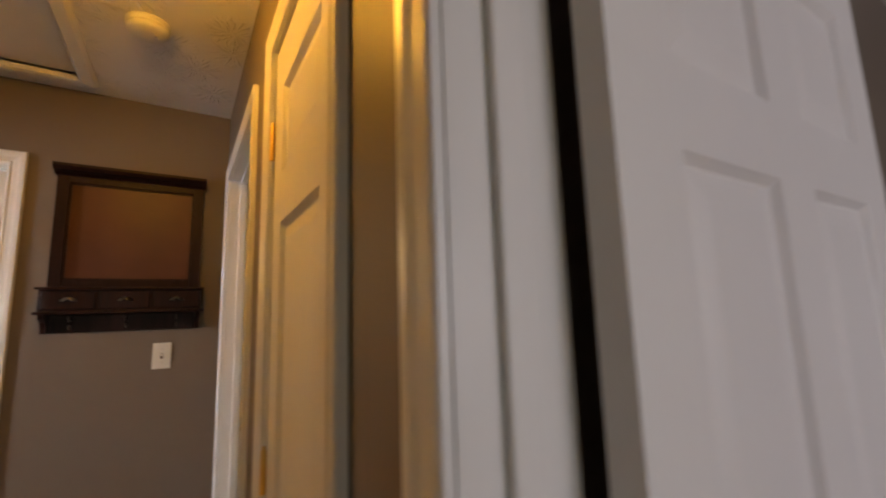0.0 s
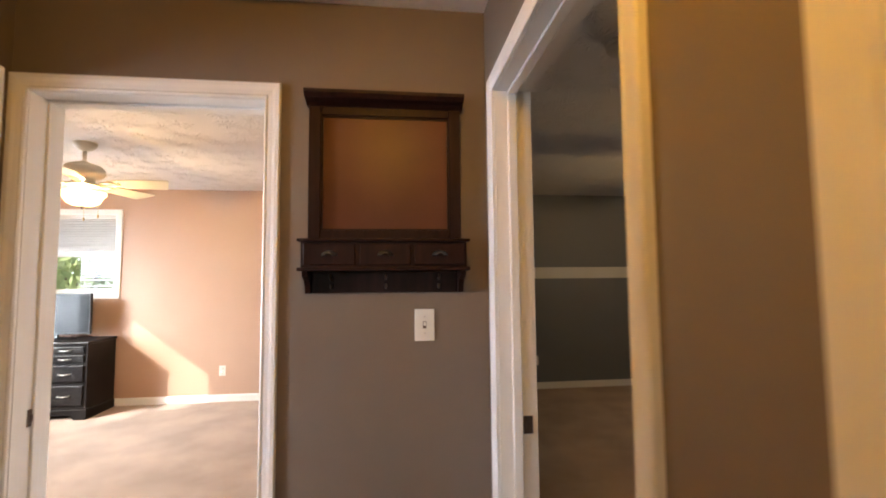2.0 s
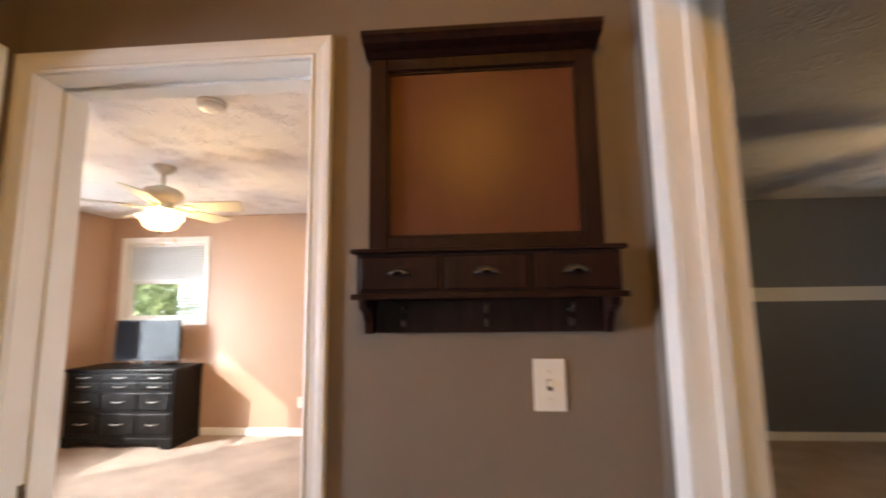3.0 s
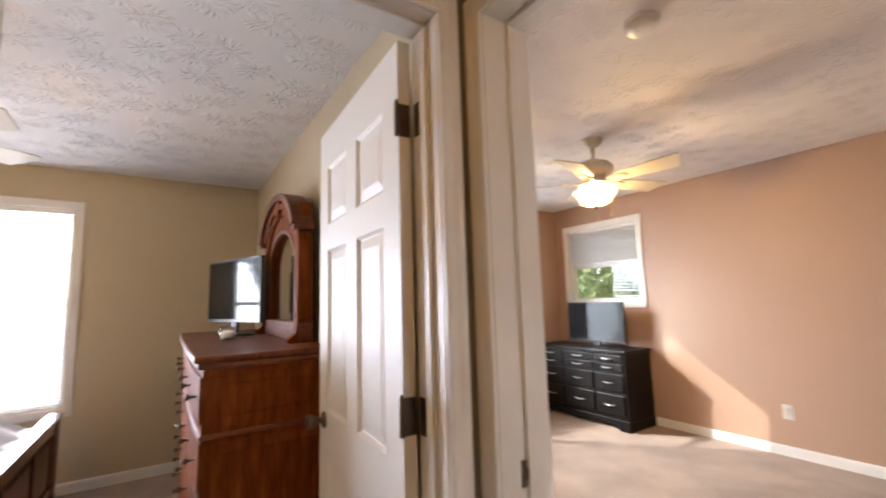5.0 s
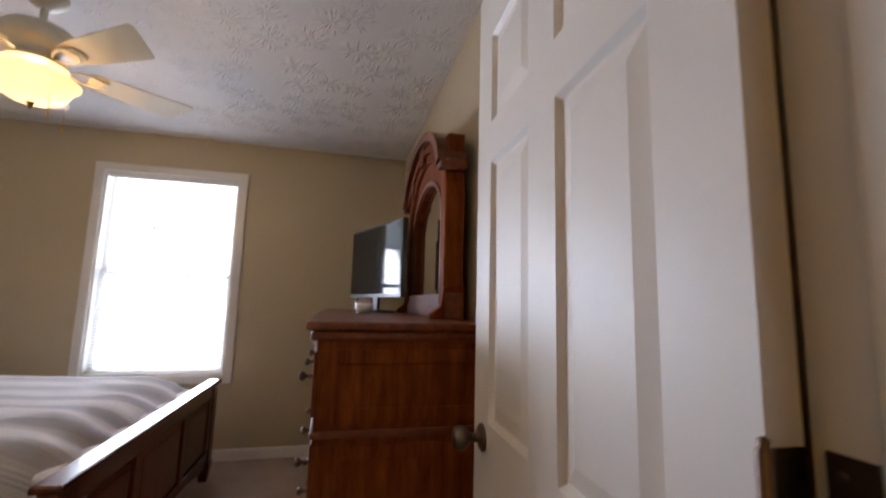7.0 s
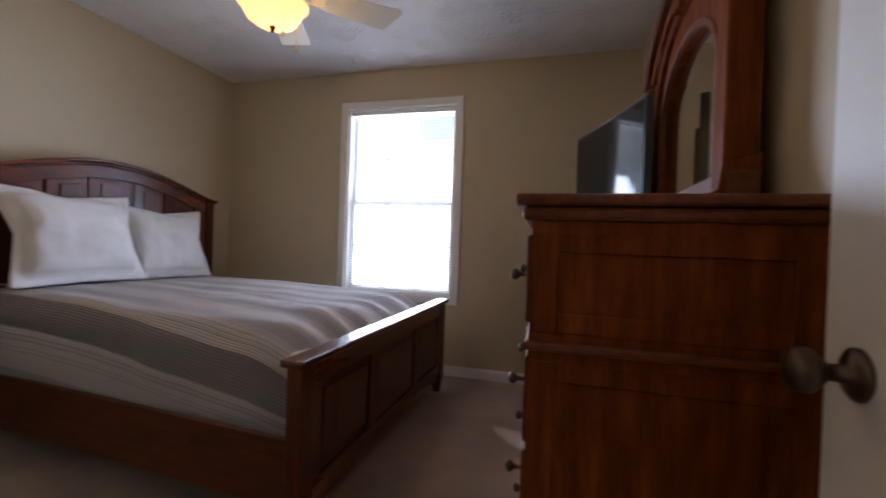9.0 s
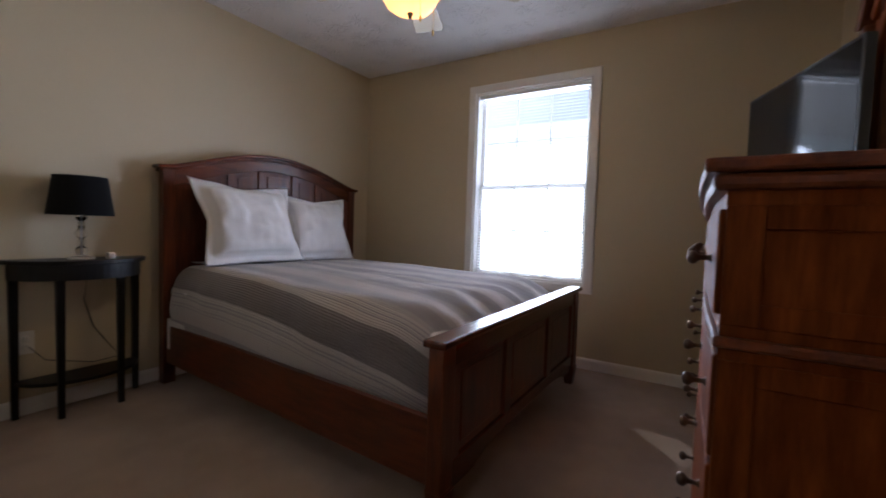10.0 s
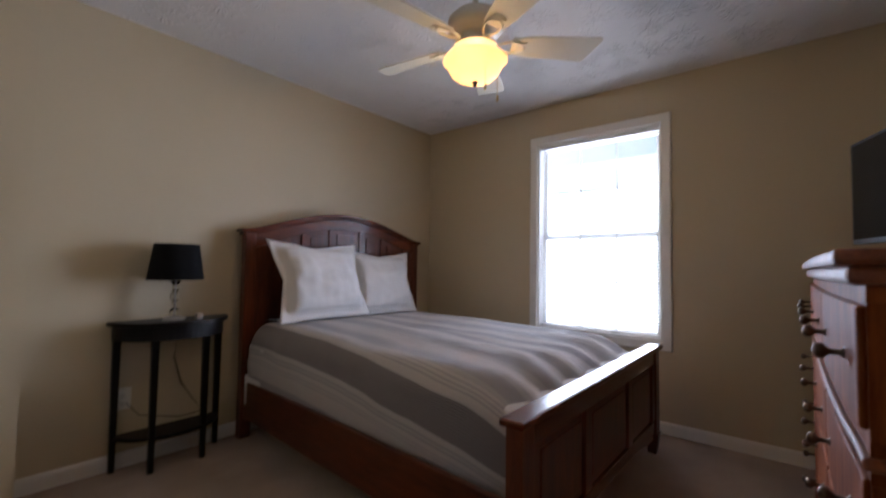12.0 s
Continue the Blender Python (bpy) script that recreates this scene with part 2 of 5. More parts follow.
def translucent(m, colour, share):
    """Lets some of the light that falls on the back come through."""
    n, l = m.node_tree.nodes, m.node_tree.links
    thin, both = n.new("ShaderNodeBsdfTranslucent"), n.new("ShaderNodeMixShader")
    thin.inputs["Color"].default_value = (*colour, 1)
    both.inputs[0].default_value = share
    l.new(n["Principled BSDF"].outputs[0], both.inputs[1])
    l.new(thin.outputs[0], both.inputs[2])
    l.new(both.outputs[0], n["Material Output"].inputs["Surface"])


translucent(LEAVES, (0.55, 0.62, 0.30), 0.5)
translucent(SLAT, (0.85, 0.86, 0.88), 0.35)
translucent(SHADECLOTH, (0.85, 0.85, 0.85), 0.5)
translucent(BOWL, (0.6, 0.45, 0.25), 0.3)
BARK = surface("tree_bark", (0.12, 0.09, 0.06), 0.9, 0.2, 4, 20, 0.6)
# Emission stands in for the blown-out brightness outside the west windows.
VIEWGLOW = glowing("window_view_glow", (0.88, 0.95, 1.0), 2.2)
DARKVOID = surface("dark_recess_paint", (0.05, 0.045, 0.04), 0.8, 0.05, 5, 100, 0.05)


# ---- mesh helpers ----
def box(bm, x0, x1, y0, y1, z0, z1, bevel=0.0, mat=0):
    r = bmesh.ops.create_cube(bm, size=1.0, matrix=Matrix.Translation(((x0 + x1) / 2, (y0 + y1) / 2, (z0 + z1) / 2))
                              @ Matrix.Diagonal((abs(x1 - x0), abs(y1 - y0), abs(z1 - z0), 1)))
    faces = {f for v in r["verts"] for f in v.link_faces}
    for f in faces:
        f.material_index = mat
    if bevel:
        edges = {e for v in r["verts"] for e in v.link_edges}
        bmesh.ops.bevel(bm, geom=list(edges), offset=bevel, segments=2, affect="EDGES", profile=0.5)
    return faces


def lathe(bm, profile, segs=32, centre=(0, 0, 0), turn=None, lobes=0, lobe=0.0):
    """Rings of (radius, height) turned round z."""
    rings = []
    for r, z in profile:
        ring = []
        for i in range(segs):
            a = 2 * math.pi * i / segs
            q = r * (1 + lobe * math.cos(lobes * a)) if lobes else r
            p = Vector((q * math.cos(a), q * math.sin(a), z))
            if turn is not None:
                p = turn @ p
            ring.append(bm.verts.new(p + Vector(centre)))
        rings.append(ring)
    for a, b in zip(rings, rings[1:]):
        for i in range(segs):
            j = (i + 1) % segs
            f = bm.faces.new((a[i], a[j], b[j], b[i]))
            f.smooth = True
    for ring in (rings[0], rings[-1]):
        try:
            bm.faces.new(ring)
        except ValueError:
            pass


def sweep(bm, path, profile, closed=False, to3=None):
    """A moulding along a plane path of (u, z); profile of (outward, height); outward is to the path's left."""
    pts = [Vector(p) for p in path]
    n = len(pts)
    rows = []
    for i, p in enumerate(pts):
        before = pts[i - 1] if (i or closed) else None
        after = pts[(i + 1) % n] if (i < n - 1 or closed) else None
        d1 = (p - before).normalized() if before is not None else (after - p).normalized()
        d2 = (after - p).normalized() if after is not None else d1
        n1, n2 = Vector((-d1.y, d1.x)), Vector((-d2.y, d2.x))
        m = (n1 + n2).normalized()
        m = m / max(0.3, m.dot(n1))
        rows.append([bm.verts.new(to3(p + m * o, h)) for o, h in profile])
    pairs = list(zip(rows, rows[1:])) + ([(rows[-1], rows[0])] if closed else [])
    for a, b in pairs:
        for k in range(len(profile) - 1):
            bm.faces.new((a[k], a[k + 1], b[k + 1], b[k]))
        bm.faces.new((a[-1], a[0], b[0], b[-1]))
    if not closed:
        for r in (rows[0], rows[-1]):
            bm.faces.new(r)
    bmesh.ops.recalc_face_normals(bm, faces=bm.faces)


def prism(bm, outline, depth, to3):
    """A plate of the outline (u, v), from depth[0] to depth[1]."""
    a = [bm.verts.new(to3(u, v, depth[0])) for u, v in outline]
    b = [bm.verts.new(to3(u, v, depth[1])) for u, v in outline]
    n = len(outline)
    bm.faces.new(a)
    bm.faces.new(b[::-1])
    for i in range(n):
        j = (i + 1) % n
        bm.faces.new((a[i], b[i], b[j], a[j]))
    bmesh.ops.recalc_face_normals(bm, faces=bm.faces)


def tube(bm, pts, radius, segs=8):
    pts = [Vector(p) for p in pts]
    rings = []
    for i, p in enumerate(pts):
        d = (pts[min(i + 1, len(pts) - 1)] - pts[max(i - 1, 0)]).normalized()
        side = d.cross(Vector((0, 0, 1)))
        if side.length < 0.01:
            side = Vector((1, 0, 0))
        side.normalize()
        up = side.cross(d)
        r = radius[i] if isinstance(radius, (list, tuple)) else radius
        rings.append([bm.verts.new(p + r * (math.cos(2 * math.pi * k / segs) * side + math.sin(2 * math.pi * k / segs) * up)) for k in range(segs)])
    for a, b in zip(rings, rings[1:]):
        for k in range(segs):
            f = bm.faces.new((a[k], a[(k + 1) % segs], b[(k + 1) % segs], b[k]))
            f.smooth = True
    bm.faces.new(rings[0])
    bm.faces.new(rings[-1])
    bmesh.ops.recalc_face_normals(bm, faces=bm.faces)


def part(name, bm, material, parent=None, label="", bevel=0.0, smooth=False):
    me = bpy.data.meshes.new(name)
    bm.to_mesh(me)
    bm.free()
    ob = new(name, me)
    for m in material if isinstance(material, (list, tuple)) else [material]:
        me.materials.append(m)
    if parent is not None:
        ob.parent = parent
    if label:
        ob["label"] = label
    if smooth:
        for p in me.polygons:
            p.use_smooth = True
    if bevel:
        mod = ob.modifiers.new("bevel", "BEVEL")
        mod.width, mod.segments, mod.limit_method = bevel, 2, "ANGLE"
    return ob


def thing(name, m, label, category, group="", kind=""):
    e = new(name)
    e.matrix_world = m
    return tagged(e, label, category, group, kind)


def boxes(name, sides, material, parent=None, label="", bevel=0.0):
    bm = bmesh.new()
    for s in sides:
        box(bm, *s)
    return part(name, bm, material, parent, label, bevel)


# ---- structure ----
H = 2.42
YN, YB = 4.455, 8.04
XL, XR = -2.49, -0.838


def wall(name, label, x0, x1, y0, y1, openings, paints, along):
    """A wall with openings (a0, a1, z0, z1) along its length; paints: -x, +x, -y, +y."""
    bm = bmesh.new()
    lo, hi = (x0, x1) if along == "x" else (y0, y1)
    cuts = sorted(openings)
    at = lo
    spans = []
    for a0, a1, z0, z1 in cuts:
        spans.append((at, a0, 0, H))
        if z0 > 0:
            spans.append((a0, a1, 0, z0))
        if z1 < H:
            spans.append((a0, a1, z1, H))
        at = a1
    spans.append((at, hi, 0, H))
    for a0, a1, z0, z1 in spans:
        if along == "x":
            box(bm, a0, a1, y0, y1, z0, z1)
        else:
            box(bm, x0, x1, a0, a1, z0, z1)
    used = []
    for f in bm.faces:
        nx, ny = f.normal.x, f.normal.y
        p = paints[0] if nx < -0.5 else paints[1] if nx > 0.5 else paints[2] if ny < -0.5 else paints[3]
        if p not in used:
            used.append(p)
        f.material_index = used.index(p)
    return tagged(part(name, bm, used), label, "wall", kind="structure")


J = 0.016
DE, DM, DG = (-2.43, -1.655), (3.565, 4.355), (3.478, 4.305)
DY, DB = (2.635, 3.132), (1.60, 2.345)
HD = 2.04
WM = (2.264, 3.187, 0.612, 2.104)
WB = (-5.25, -4.31, 1.24, 2.12)
WG = (3.28, 4.105, 1.22, 2.08)
WW = (6.08, 7.05, 0.62, 2.12)
XBW = -5.45


def gap(d):
    return (d[0] - J, d[1] + J, 0, HD + J)


wall("wall_north", "taupe painted hall end wall with an open doorway", XL, XR, YN, 4.605, [gap(DE)], [TAUPE, TAUPE, TAUPE, BROWN], "x")
wall("wall_west_hall", "hall wall between hall and yellow bedroom, with a doorway", -2.61, XL, -1.0, 4.505, [gap(DM)], [YELLOW, TAUPE, WHITE, WHITE], "y")
wall("wall_east_hall", "taupe hall wall with three doorways", XR, -0.725, -1.0, 4.605, [gap(DB), gap(DY), gap(DG)], [TAUPE, GREY, WHITE, WHITE], "y")
wall("wall_bedroom_north", "pale yellow bedroom wall behind the dresser", -6.04, XL - 0.12, 4.505, 4.605, [], [YELLOW, YELLOW, YELLOW, BROWN], "x")
wall("wall_hall_corner", "short end of the wall beside the doorways", XL - 0.12, XL, 4.505, 4.605, [], [YELLOW, TAUPE, TAUPE, BROWN], "x")
wall("wall_bedroom_west", "pale yellow bedroom wall with one tall window", -6.04, -5.92, 0.96, 4.505, [WM], [WHITE, YELLOW, WHITE, WHITE], "y")
wall("wall_bedroom_south", "pale yellow bedroom wall behind the headboard", -5.92, -2.61, 0.96, 1.08, [], [YELLOW, YELLOW, YELLOW, YELLOW], "x")
wall("wall_closet_corner", "pale yellow corner of the closet that juts into the bedroom", -2.98, -2.61, 1.08, 1.736, [], [YELLOW, YELLOW, YELLOW, YELLOW], "x")
wall("wall_exterior_north", "outer wall of the brown room, with a small window", -5.57, -0.785, YB, 8.16, [WB], [BROWN, BROWN, BROWN, WHITE], "x")
wall("wall_exterior_north_grey", "slate grey outer wall with a small window", -0.785, 4.52, YB, 8.16, [WG], [GREY, GREY, GREY, WHITE], "x")
wall("wall_brown_west", "tan brown wall with a window with blinds", -5.57, XBW, 4.605, YB, [WW], [WHITE, BROWN, BROWN, BROWN], "y")
wall("wall_between_rooms", "wall between brown room and grey bedroom", XR, -0.725, 4.605, YB, [], [BROWN, GREY, GREY, GREY], "y")
wall("wall_grey_east", "slate grey wall of the grey bedroom", 4.40, 4.52, 3.35, YB, [], [GREY, GREY, GREY, GREY], "y")
wall("wall_grey_south", "slate grey wall of the grey bedroom", -0.725, 4.52, 3.25, 3.35, [], [GREY, GREY, WHITE, GREY], "x")
wall("wall_closet_south", "wall between linen closet and bathroom", -0.725, 1.32, 2.40, 2.46, [], [TAUPE, TAUPE, TAUPE, WHITE], "x")
wall("wall_closet_back", "back wall of the linen closet and bathroom", 1.20, 1.32, -1.0, 3.25, [], [TAUPE, TAUPE, TAUPE, TAUPE], "y")
# Unseen end wall; its openings are added to let the area lamps in.
wall("wall_south", "unseen wall at the far end of the hall with openings added for the lamps", XL - 0.12, 1.32, -1.12, -1.0, [(-2.3, -1.1, 0.8, 2.2), (-0.4, 0.9, 0.8, 2.1)], [TAUPE, TAUPE, WHITE, TAUPE], "x")

bm = bmesh.new()
box(bm, -6.04, 4.52, -1.12, 8.16, -0.2, 0.0)
tagged(part("floor", bm, CARPET), "beige cut-pile carpet over all rooms", "floor", kind="structure")
HATCH = (-1.97, -1.43, 3.72, 4.30)
bm = bmesh.new()
for s in ((-6.04, HATCH[0], -1.12, 8.16), (HATCH[1], 4.52, -1.12, 8.16), (HATCH[0], HATCH[1], -1.12, HATCH[2]), (HATCH[0], HATCH[1], HATCH[3], 8.16)):
    box(bm, *s, H, H + 0.15)
tagged(part("ceiling", bm, CEIL), "white ceiling with stomped crow's-foot plaster texture", "ceiling", kind="structure")
hatch = thing("attic_hatch", pose(0, 0, 0), "white attic hatch with raised trim in the hall ceiling", "hatch")
bm = bmesh.new()
box(bm, *HATCH, H + 0.010, H + 0.03)
part("panel", bm, WHITE, hatch)
bm = bmesh.new()
sweep(bm, [(HATCH[0], HATCH[2]), (HATCH[0], HATCH[3]), (HATCH[1], HATCH[3]), (HATCH[1], HATCH[2])],
      [(0, 0.05), (0, -0.020), (0.010, -0.026), (0.045, -0.020), (0.058, -0.008), (0.060, 0.0)], True, lambda p, h: (p.x, p.y, H + h))
part("trim", bm, WHITE, hatch)

CASE = [(0, 0), (0, 0.010), (0.006, 0.013), (0.012, 0.010), (0.028, 0.012), (0.040, 0.016), (0.052, 0.017), (0.056, 0.014), (0.056, 0)]


def frame_pose(axis, d, pos):
    """Local x along the opening, local y into the wall, seen from a room. axis: the way into the wall."""
    if axis == "+y":
        return pose(d[0], pos, 0)
    if axis == "-x":
        return pose(pos, d[0], 0, 0, 0, 90)
    if axis == "+x":
        return pose(pos, d[1], 0, 0, 0, -90)
    return pose(d[1], pos, 0, 0, 0, 180)


def door_frame(name, label, axis, d, pos, thick, stop):
    e = thing(name, frame_pose(axis, d, pos), label, "door frame", kind="structure")
    w = d[1] - d[0]
    bm = bmesh.new()
    box(bm, -J, 0, 0.001, thick - 0.001, 0, HD)
    box(bm, w, w + J, 0.001, thick - 0.001, 0, HD)
    box(bm, -J, w + J, 0.001, thick - 0.001, HD, HD + J)
    part("jamb", bm, WHITE, e)
    bm = bmesh.new()
    for a, b in ((0, 0.011), (w - 0.011, w)):
        box(bm, a, b, stop, stop + 0.032, 0, HD - 0.011)
    box(bm, 0, w, stop, stop + 0.032, HD - 0.011, HD)
    part("door_stop", bm, WHITE, e, bevel=0.003)
    for side, out in ((0, -1), (thick, 1)):
        bm = bmesh.new()
        pth = [(0.004 - 0.006, 0), (-0.002, HD + 0.002), (w + 0.002, HD + 0.002), (w + 0.002, 0)]
        sweep(bm, pth, CASE, False, lambda p, h: (p.x, side + out * h, p.y))
        part("casing", bm, WHITE, e)
    return e


frame_e = door_frame("door_frame_1", "white casing and jamb of the doorway to the brown room", "+y", DE, YN, 0.15, 0.075)
frame_m = door_frame("door_frame_2", "white casing and jamb of the bedroom doorway", "-x", DM, XL, 0.12, 0.045)
frame_g = door_frame("door_frame_3", "white casing and jamb of the grey bedroom doorway", "+x", DG, XR, 0.12, 0.045)
frame_y = door_frame("door_frame_4", "white casing round the linen closet door", "+x", DY, XR, 0.12, 0.04)
frame_b = door_frame("door_frame_5", "white casing and jamb of the bathroom doorway", "+x", DB, XR, 0.12, 0.045)


def plate(parent, name, x, y, z, w, d, h, material, label=""):
    bm = bmesh.new()
    box(bm, x - w / 2, x + w / 2, y - d / 2, y + d / 2, z - h / 2, z + h / 2)
    return part(name, bm, material, parent, label, 0.001)


def strike(name, m, material=BRONZE):
    e = thing(name, m, "dark strike plate on the white door jamb", "strike plate")
    bm = bmesh.new()
    box(bm, -0.002, 0.002, -0.016, 0.016, -0.029, 0.029, 0.001)
    box(bm, 0.0, 0.006, -0.008, 0.008, -0.012, 0.012)
    part("plate", bm, material, e)


strike("strike_plate", pose(DE[0] + 0.002, 4.53, 0.92, 0, 0, 0))
strike("strike_plate", pose(-0.742, DG[1] - 0.002, 0.892, 0, 0, -90))


def door_leaf(name, w, h, m, label, knob=True, hinges=(), hinge_metal=BRASS, knob_metal=BRONZE, pins=False, columns=2):
    """Hinge edge at x = 0, room side at y = 0, thickness 35 mm towards +y."""
    T = 0.035
    e = thing(name, m, label, "door")
    st = 0.11 * w / 0.79
    pw = (w - 3 * st) / 2
    if columns == 1:
        st = 0.088
        pw = w - 2 * st
    stiles = [k * (st + pw) for k in range(columns + 1)]
    cols = [k * (st + pw) + st for k in range(columns)]
    rows = [(0.22, 0.74), (0.92, 1.53), (1.63, 1.865)] if columns == 2 else [(0.22, 0.82), (1.0, 1.585), (1.70, 1.91)]
    bm = bmesh.new()
    for x0 in stiles:
        box(bm, x0, x0 + st, 0, T, 0.012, h)
    zs = [0.012] + [z for r in rows for z in r] + [h]
    for x0 in cols:
        for z0, z1 in zip(zs[::2], zs[1::2]):
            box(bm, x0, x0 + pw, 0, T, z0, z1)
    bmesh.ops.remove_doubles(bm, verts=bm.verts, dist=0.0001)
    part("frame", bm, LEAFPAINT, e)
    for x0 in cols:
        for z0, z1 in rows:
            bm = bmesh.new()
            loops = []
            for inset, y in ((0, 0.0), (0.010, 0.010), (0.013, 0.011), (0.045, 0.004)):
                for side in (0, 1):
                    yy = y if side == 0 else T - y
                    loops.append([bm.verts.new(c) for c in ((x0 + inset, yy, z0 + inset), (x0 + pw - inset, yy, z0 + inset),
                                                            (x0 + pw - inset, yy, z1 - inset), (x0 + inset, yy, z1 - inset))])
            for side in (0, 1):
                ls = loops[side::2]
                for a, b in zip(ls, ls[1:]):
                    for k in range(4):
                        bm.faces.new((a[k], a[(k + 1) % 4], b[(k + 1) % 4], b[k]))
                bm.faces.new(ls[-1])
            bmesh.ops.recalc_face_normals(bm, faces=bm.faces)
            part("panel", bm, LEAFPAINT, e)
    if knob:
        for s, y0 in ((-1, 0.0), (1, T)):
            bm = bmesh.new()
            turn = Matrix.Rotation(radians(90 if s < 0 else -90), 3, "X")
            lathe(bm, [(0.031, 0), (0.031, 0.004), (0.024, 0.009), (0.011, 0.012), (0.010, 0.030), (0.017, 0.036), (0.026, 0.046),
                       (0.028, 0.056), (0.024, 0.066), (0.012, 0.071), (0.0005, 0.072)], 24, (w - 0.07, y0, 0.88), turn)
            bmesh.ops.recalc_face_normals(bm, faces=bm.faces)
            part("knob", bm, knob_metal, e, "round dark bronze door knob", smooth=True)
    for z in hinges:
        bm = bmesh.new()
        box(bm, -0.0025, 0.0, 0.002, 0.033, z - 0.045, z + 0.045)
        lathe(bm, [(0.0065, -0.045), (0.0065, 0.045), (0.004, 0.048), (0.0045, 0.053), (0.001, 0.055)], 12,
              (-0.004, -0.006 if pins else T + 0.006, z))
        part("hinge", bm, hinge_metal, e, "metal butt hinge")
    return e


HZ = (0.25, 1.04, 1.80)
door_leaf("door_1", DM[1] - DM[0] - 0.006, 2.025, pose(-2.618, 4.346, 0, 0, 0, 177.7) , "white six-panel bedroom door standing open against the wall", True, HZ, BRONZE)
door_leaf("door_2", DY[1] - DY[0] - 0.006, 2.03, pose(XR + 0.004, DY[1] - 0.003, 0, 0, 0, -90), "narrow white three-panel linen closet door, closed", True, HZ, BRASS, BRONZE, True, 1)
door_leaf("door_3", DB[1] - DB[0] - 0.006, 2.03, pose(-0.704, 2.287, 0, 0, 0, -0.5), "white six-panel bathroom door standing open", True, HZ, BRONZE)
door_leaf("door_4", DG[1] - DG[0] - 0.006, 2.03, pose(-0.715, 3.44, 0, 0, 0, -2), "white six-panel door of the grey bedroom, open", True, HZ, BRONZE)
door_leaf("door_5", DE[1] - DE[0] - 0.006, 2.03, pose(-1.648, 4.63, 0, 0, 0, 82), "white six-panel door of the brown room, open", True, HZ, BRONZE)
for z in HZ:
    for nm, m in (("hinge_plate", pose(DE[1] - 0.0015, 4.587, z)), ("hinge_plate", pose(-2.592, DM[1] - 0.0015, z, 0, 0, 90))):
        bm = bmesh.new()
        box(bm, -0.0015, 0.0015, -0.016, 0.016, -0.045, 0.045)
        for k in (-0.03, 0.0, 0.03):
            lathe(bm, [(0.004, 0.0), (0.004, 0.0012), (0.0005, 0.0016)], 10, (-0.0015, 0.006 if k else -0.006, k), Matrix.Rotation(radians(-90), 3, "Y"))
        h = tagged(part(nm, bm, NICKEL if m.translation.x > -2 else BRONZE), "metal hinge plate screwed to the white door jamb", "hinge")
        h.matrix_world = m

BASE = [(0, 0), (0, 0.012), (0.06, 0.012), (0.072, 0.009), (0.078, 0.004), (0.08, 0)]


def baseboard(runs):
    """Runs of (x0, y0, x1, y1), the room on the left hand."""
    for x0, y0, x1, y1 in runs:
        a, b = Vector((x0, y0)), Vector((x1, y1))
        d = (b - a).normalized()
        n = Vector((-d.y, d.x))
        bm = bmesh.new()
        rows = [[bm.verts.new((*(p + n * max(o, 0.0005)), z)) for z, o in BASE] for p in (a, b)]
        for k in range(len(BASE)):
            j = (k + 1) % len(BASE)
            bm.faces.new((rows[0][k], rows[0][j], rows[1][j], rows[1][k]))
        bm.faces.new(rows[0])
        bm.faces.new(rows[1])
        bmesh.ops.recalc_face_normals(bm, faces=bm.faces)
        tagged(part("baseboard", bm, WHITE), "white moulded baseboard along the wall", "baseboard", kind="structure")


c = 0.06
baseboard([
    (XR, YN, DE[1] + c, YN), (XR, DY[1] + c, XR, DG[0] - c),
    (XR, DB[1] + c, XR, DY[0] - c), (XR, -1.0, XR, DB[0] - c),
    (XL, DM[0] - c, XL, -1.0),
    (-2.61, 4.505, -5.92, 4.505), (-5.92, 4.505, -5.92, 1.08), (-5.92, 1.08, -2.98, 1.08), (-2.98, 1.08, -2.98, 1.736), (-2.98, 1.736, -2.61, 1.736), (-2.61, 1.736, -2.61, DM[0] - c),
    (XR, 4.605, XR, YB), (XR, YB, XBW, YB), (XBW, YB, XBW, 4.605), (XBW, 4.605, DE[0] - c, 4.605), (DE[1] + c, 4.605, XR, 4.605),
    (4.40, 3.35, 4.40, YB), (4.40, YB, -0.725, YB), (-0.725, YB, -0.725, DG[1] + c), (-0.725, 3.35, 4.40, 3.35),
])
for i, s in enumerate(((-0.725, WG[0] - 0.067, YB - 0.003, YB - 0.0005), (WG[1] + 0.067, 4.397, YB - 0.003, YB - 0.0005), (4.397, 4.3995, 3.36, YB - 0.0035))):
    tagged(boxes("trim", [(*s, 1.357, 1.497)], BANDPAINT), "white painted band round the slate grey wall", "wall band", kind="structure")


# ---- windows ----
WCASE = [(0, 0), (0, 0.014), (0.008, 0.018), (0.056, 0.018), (0.063, 0.014), (0.063, 0)]


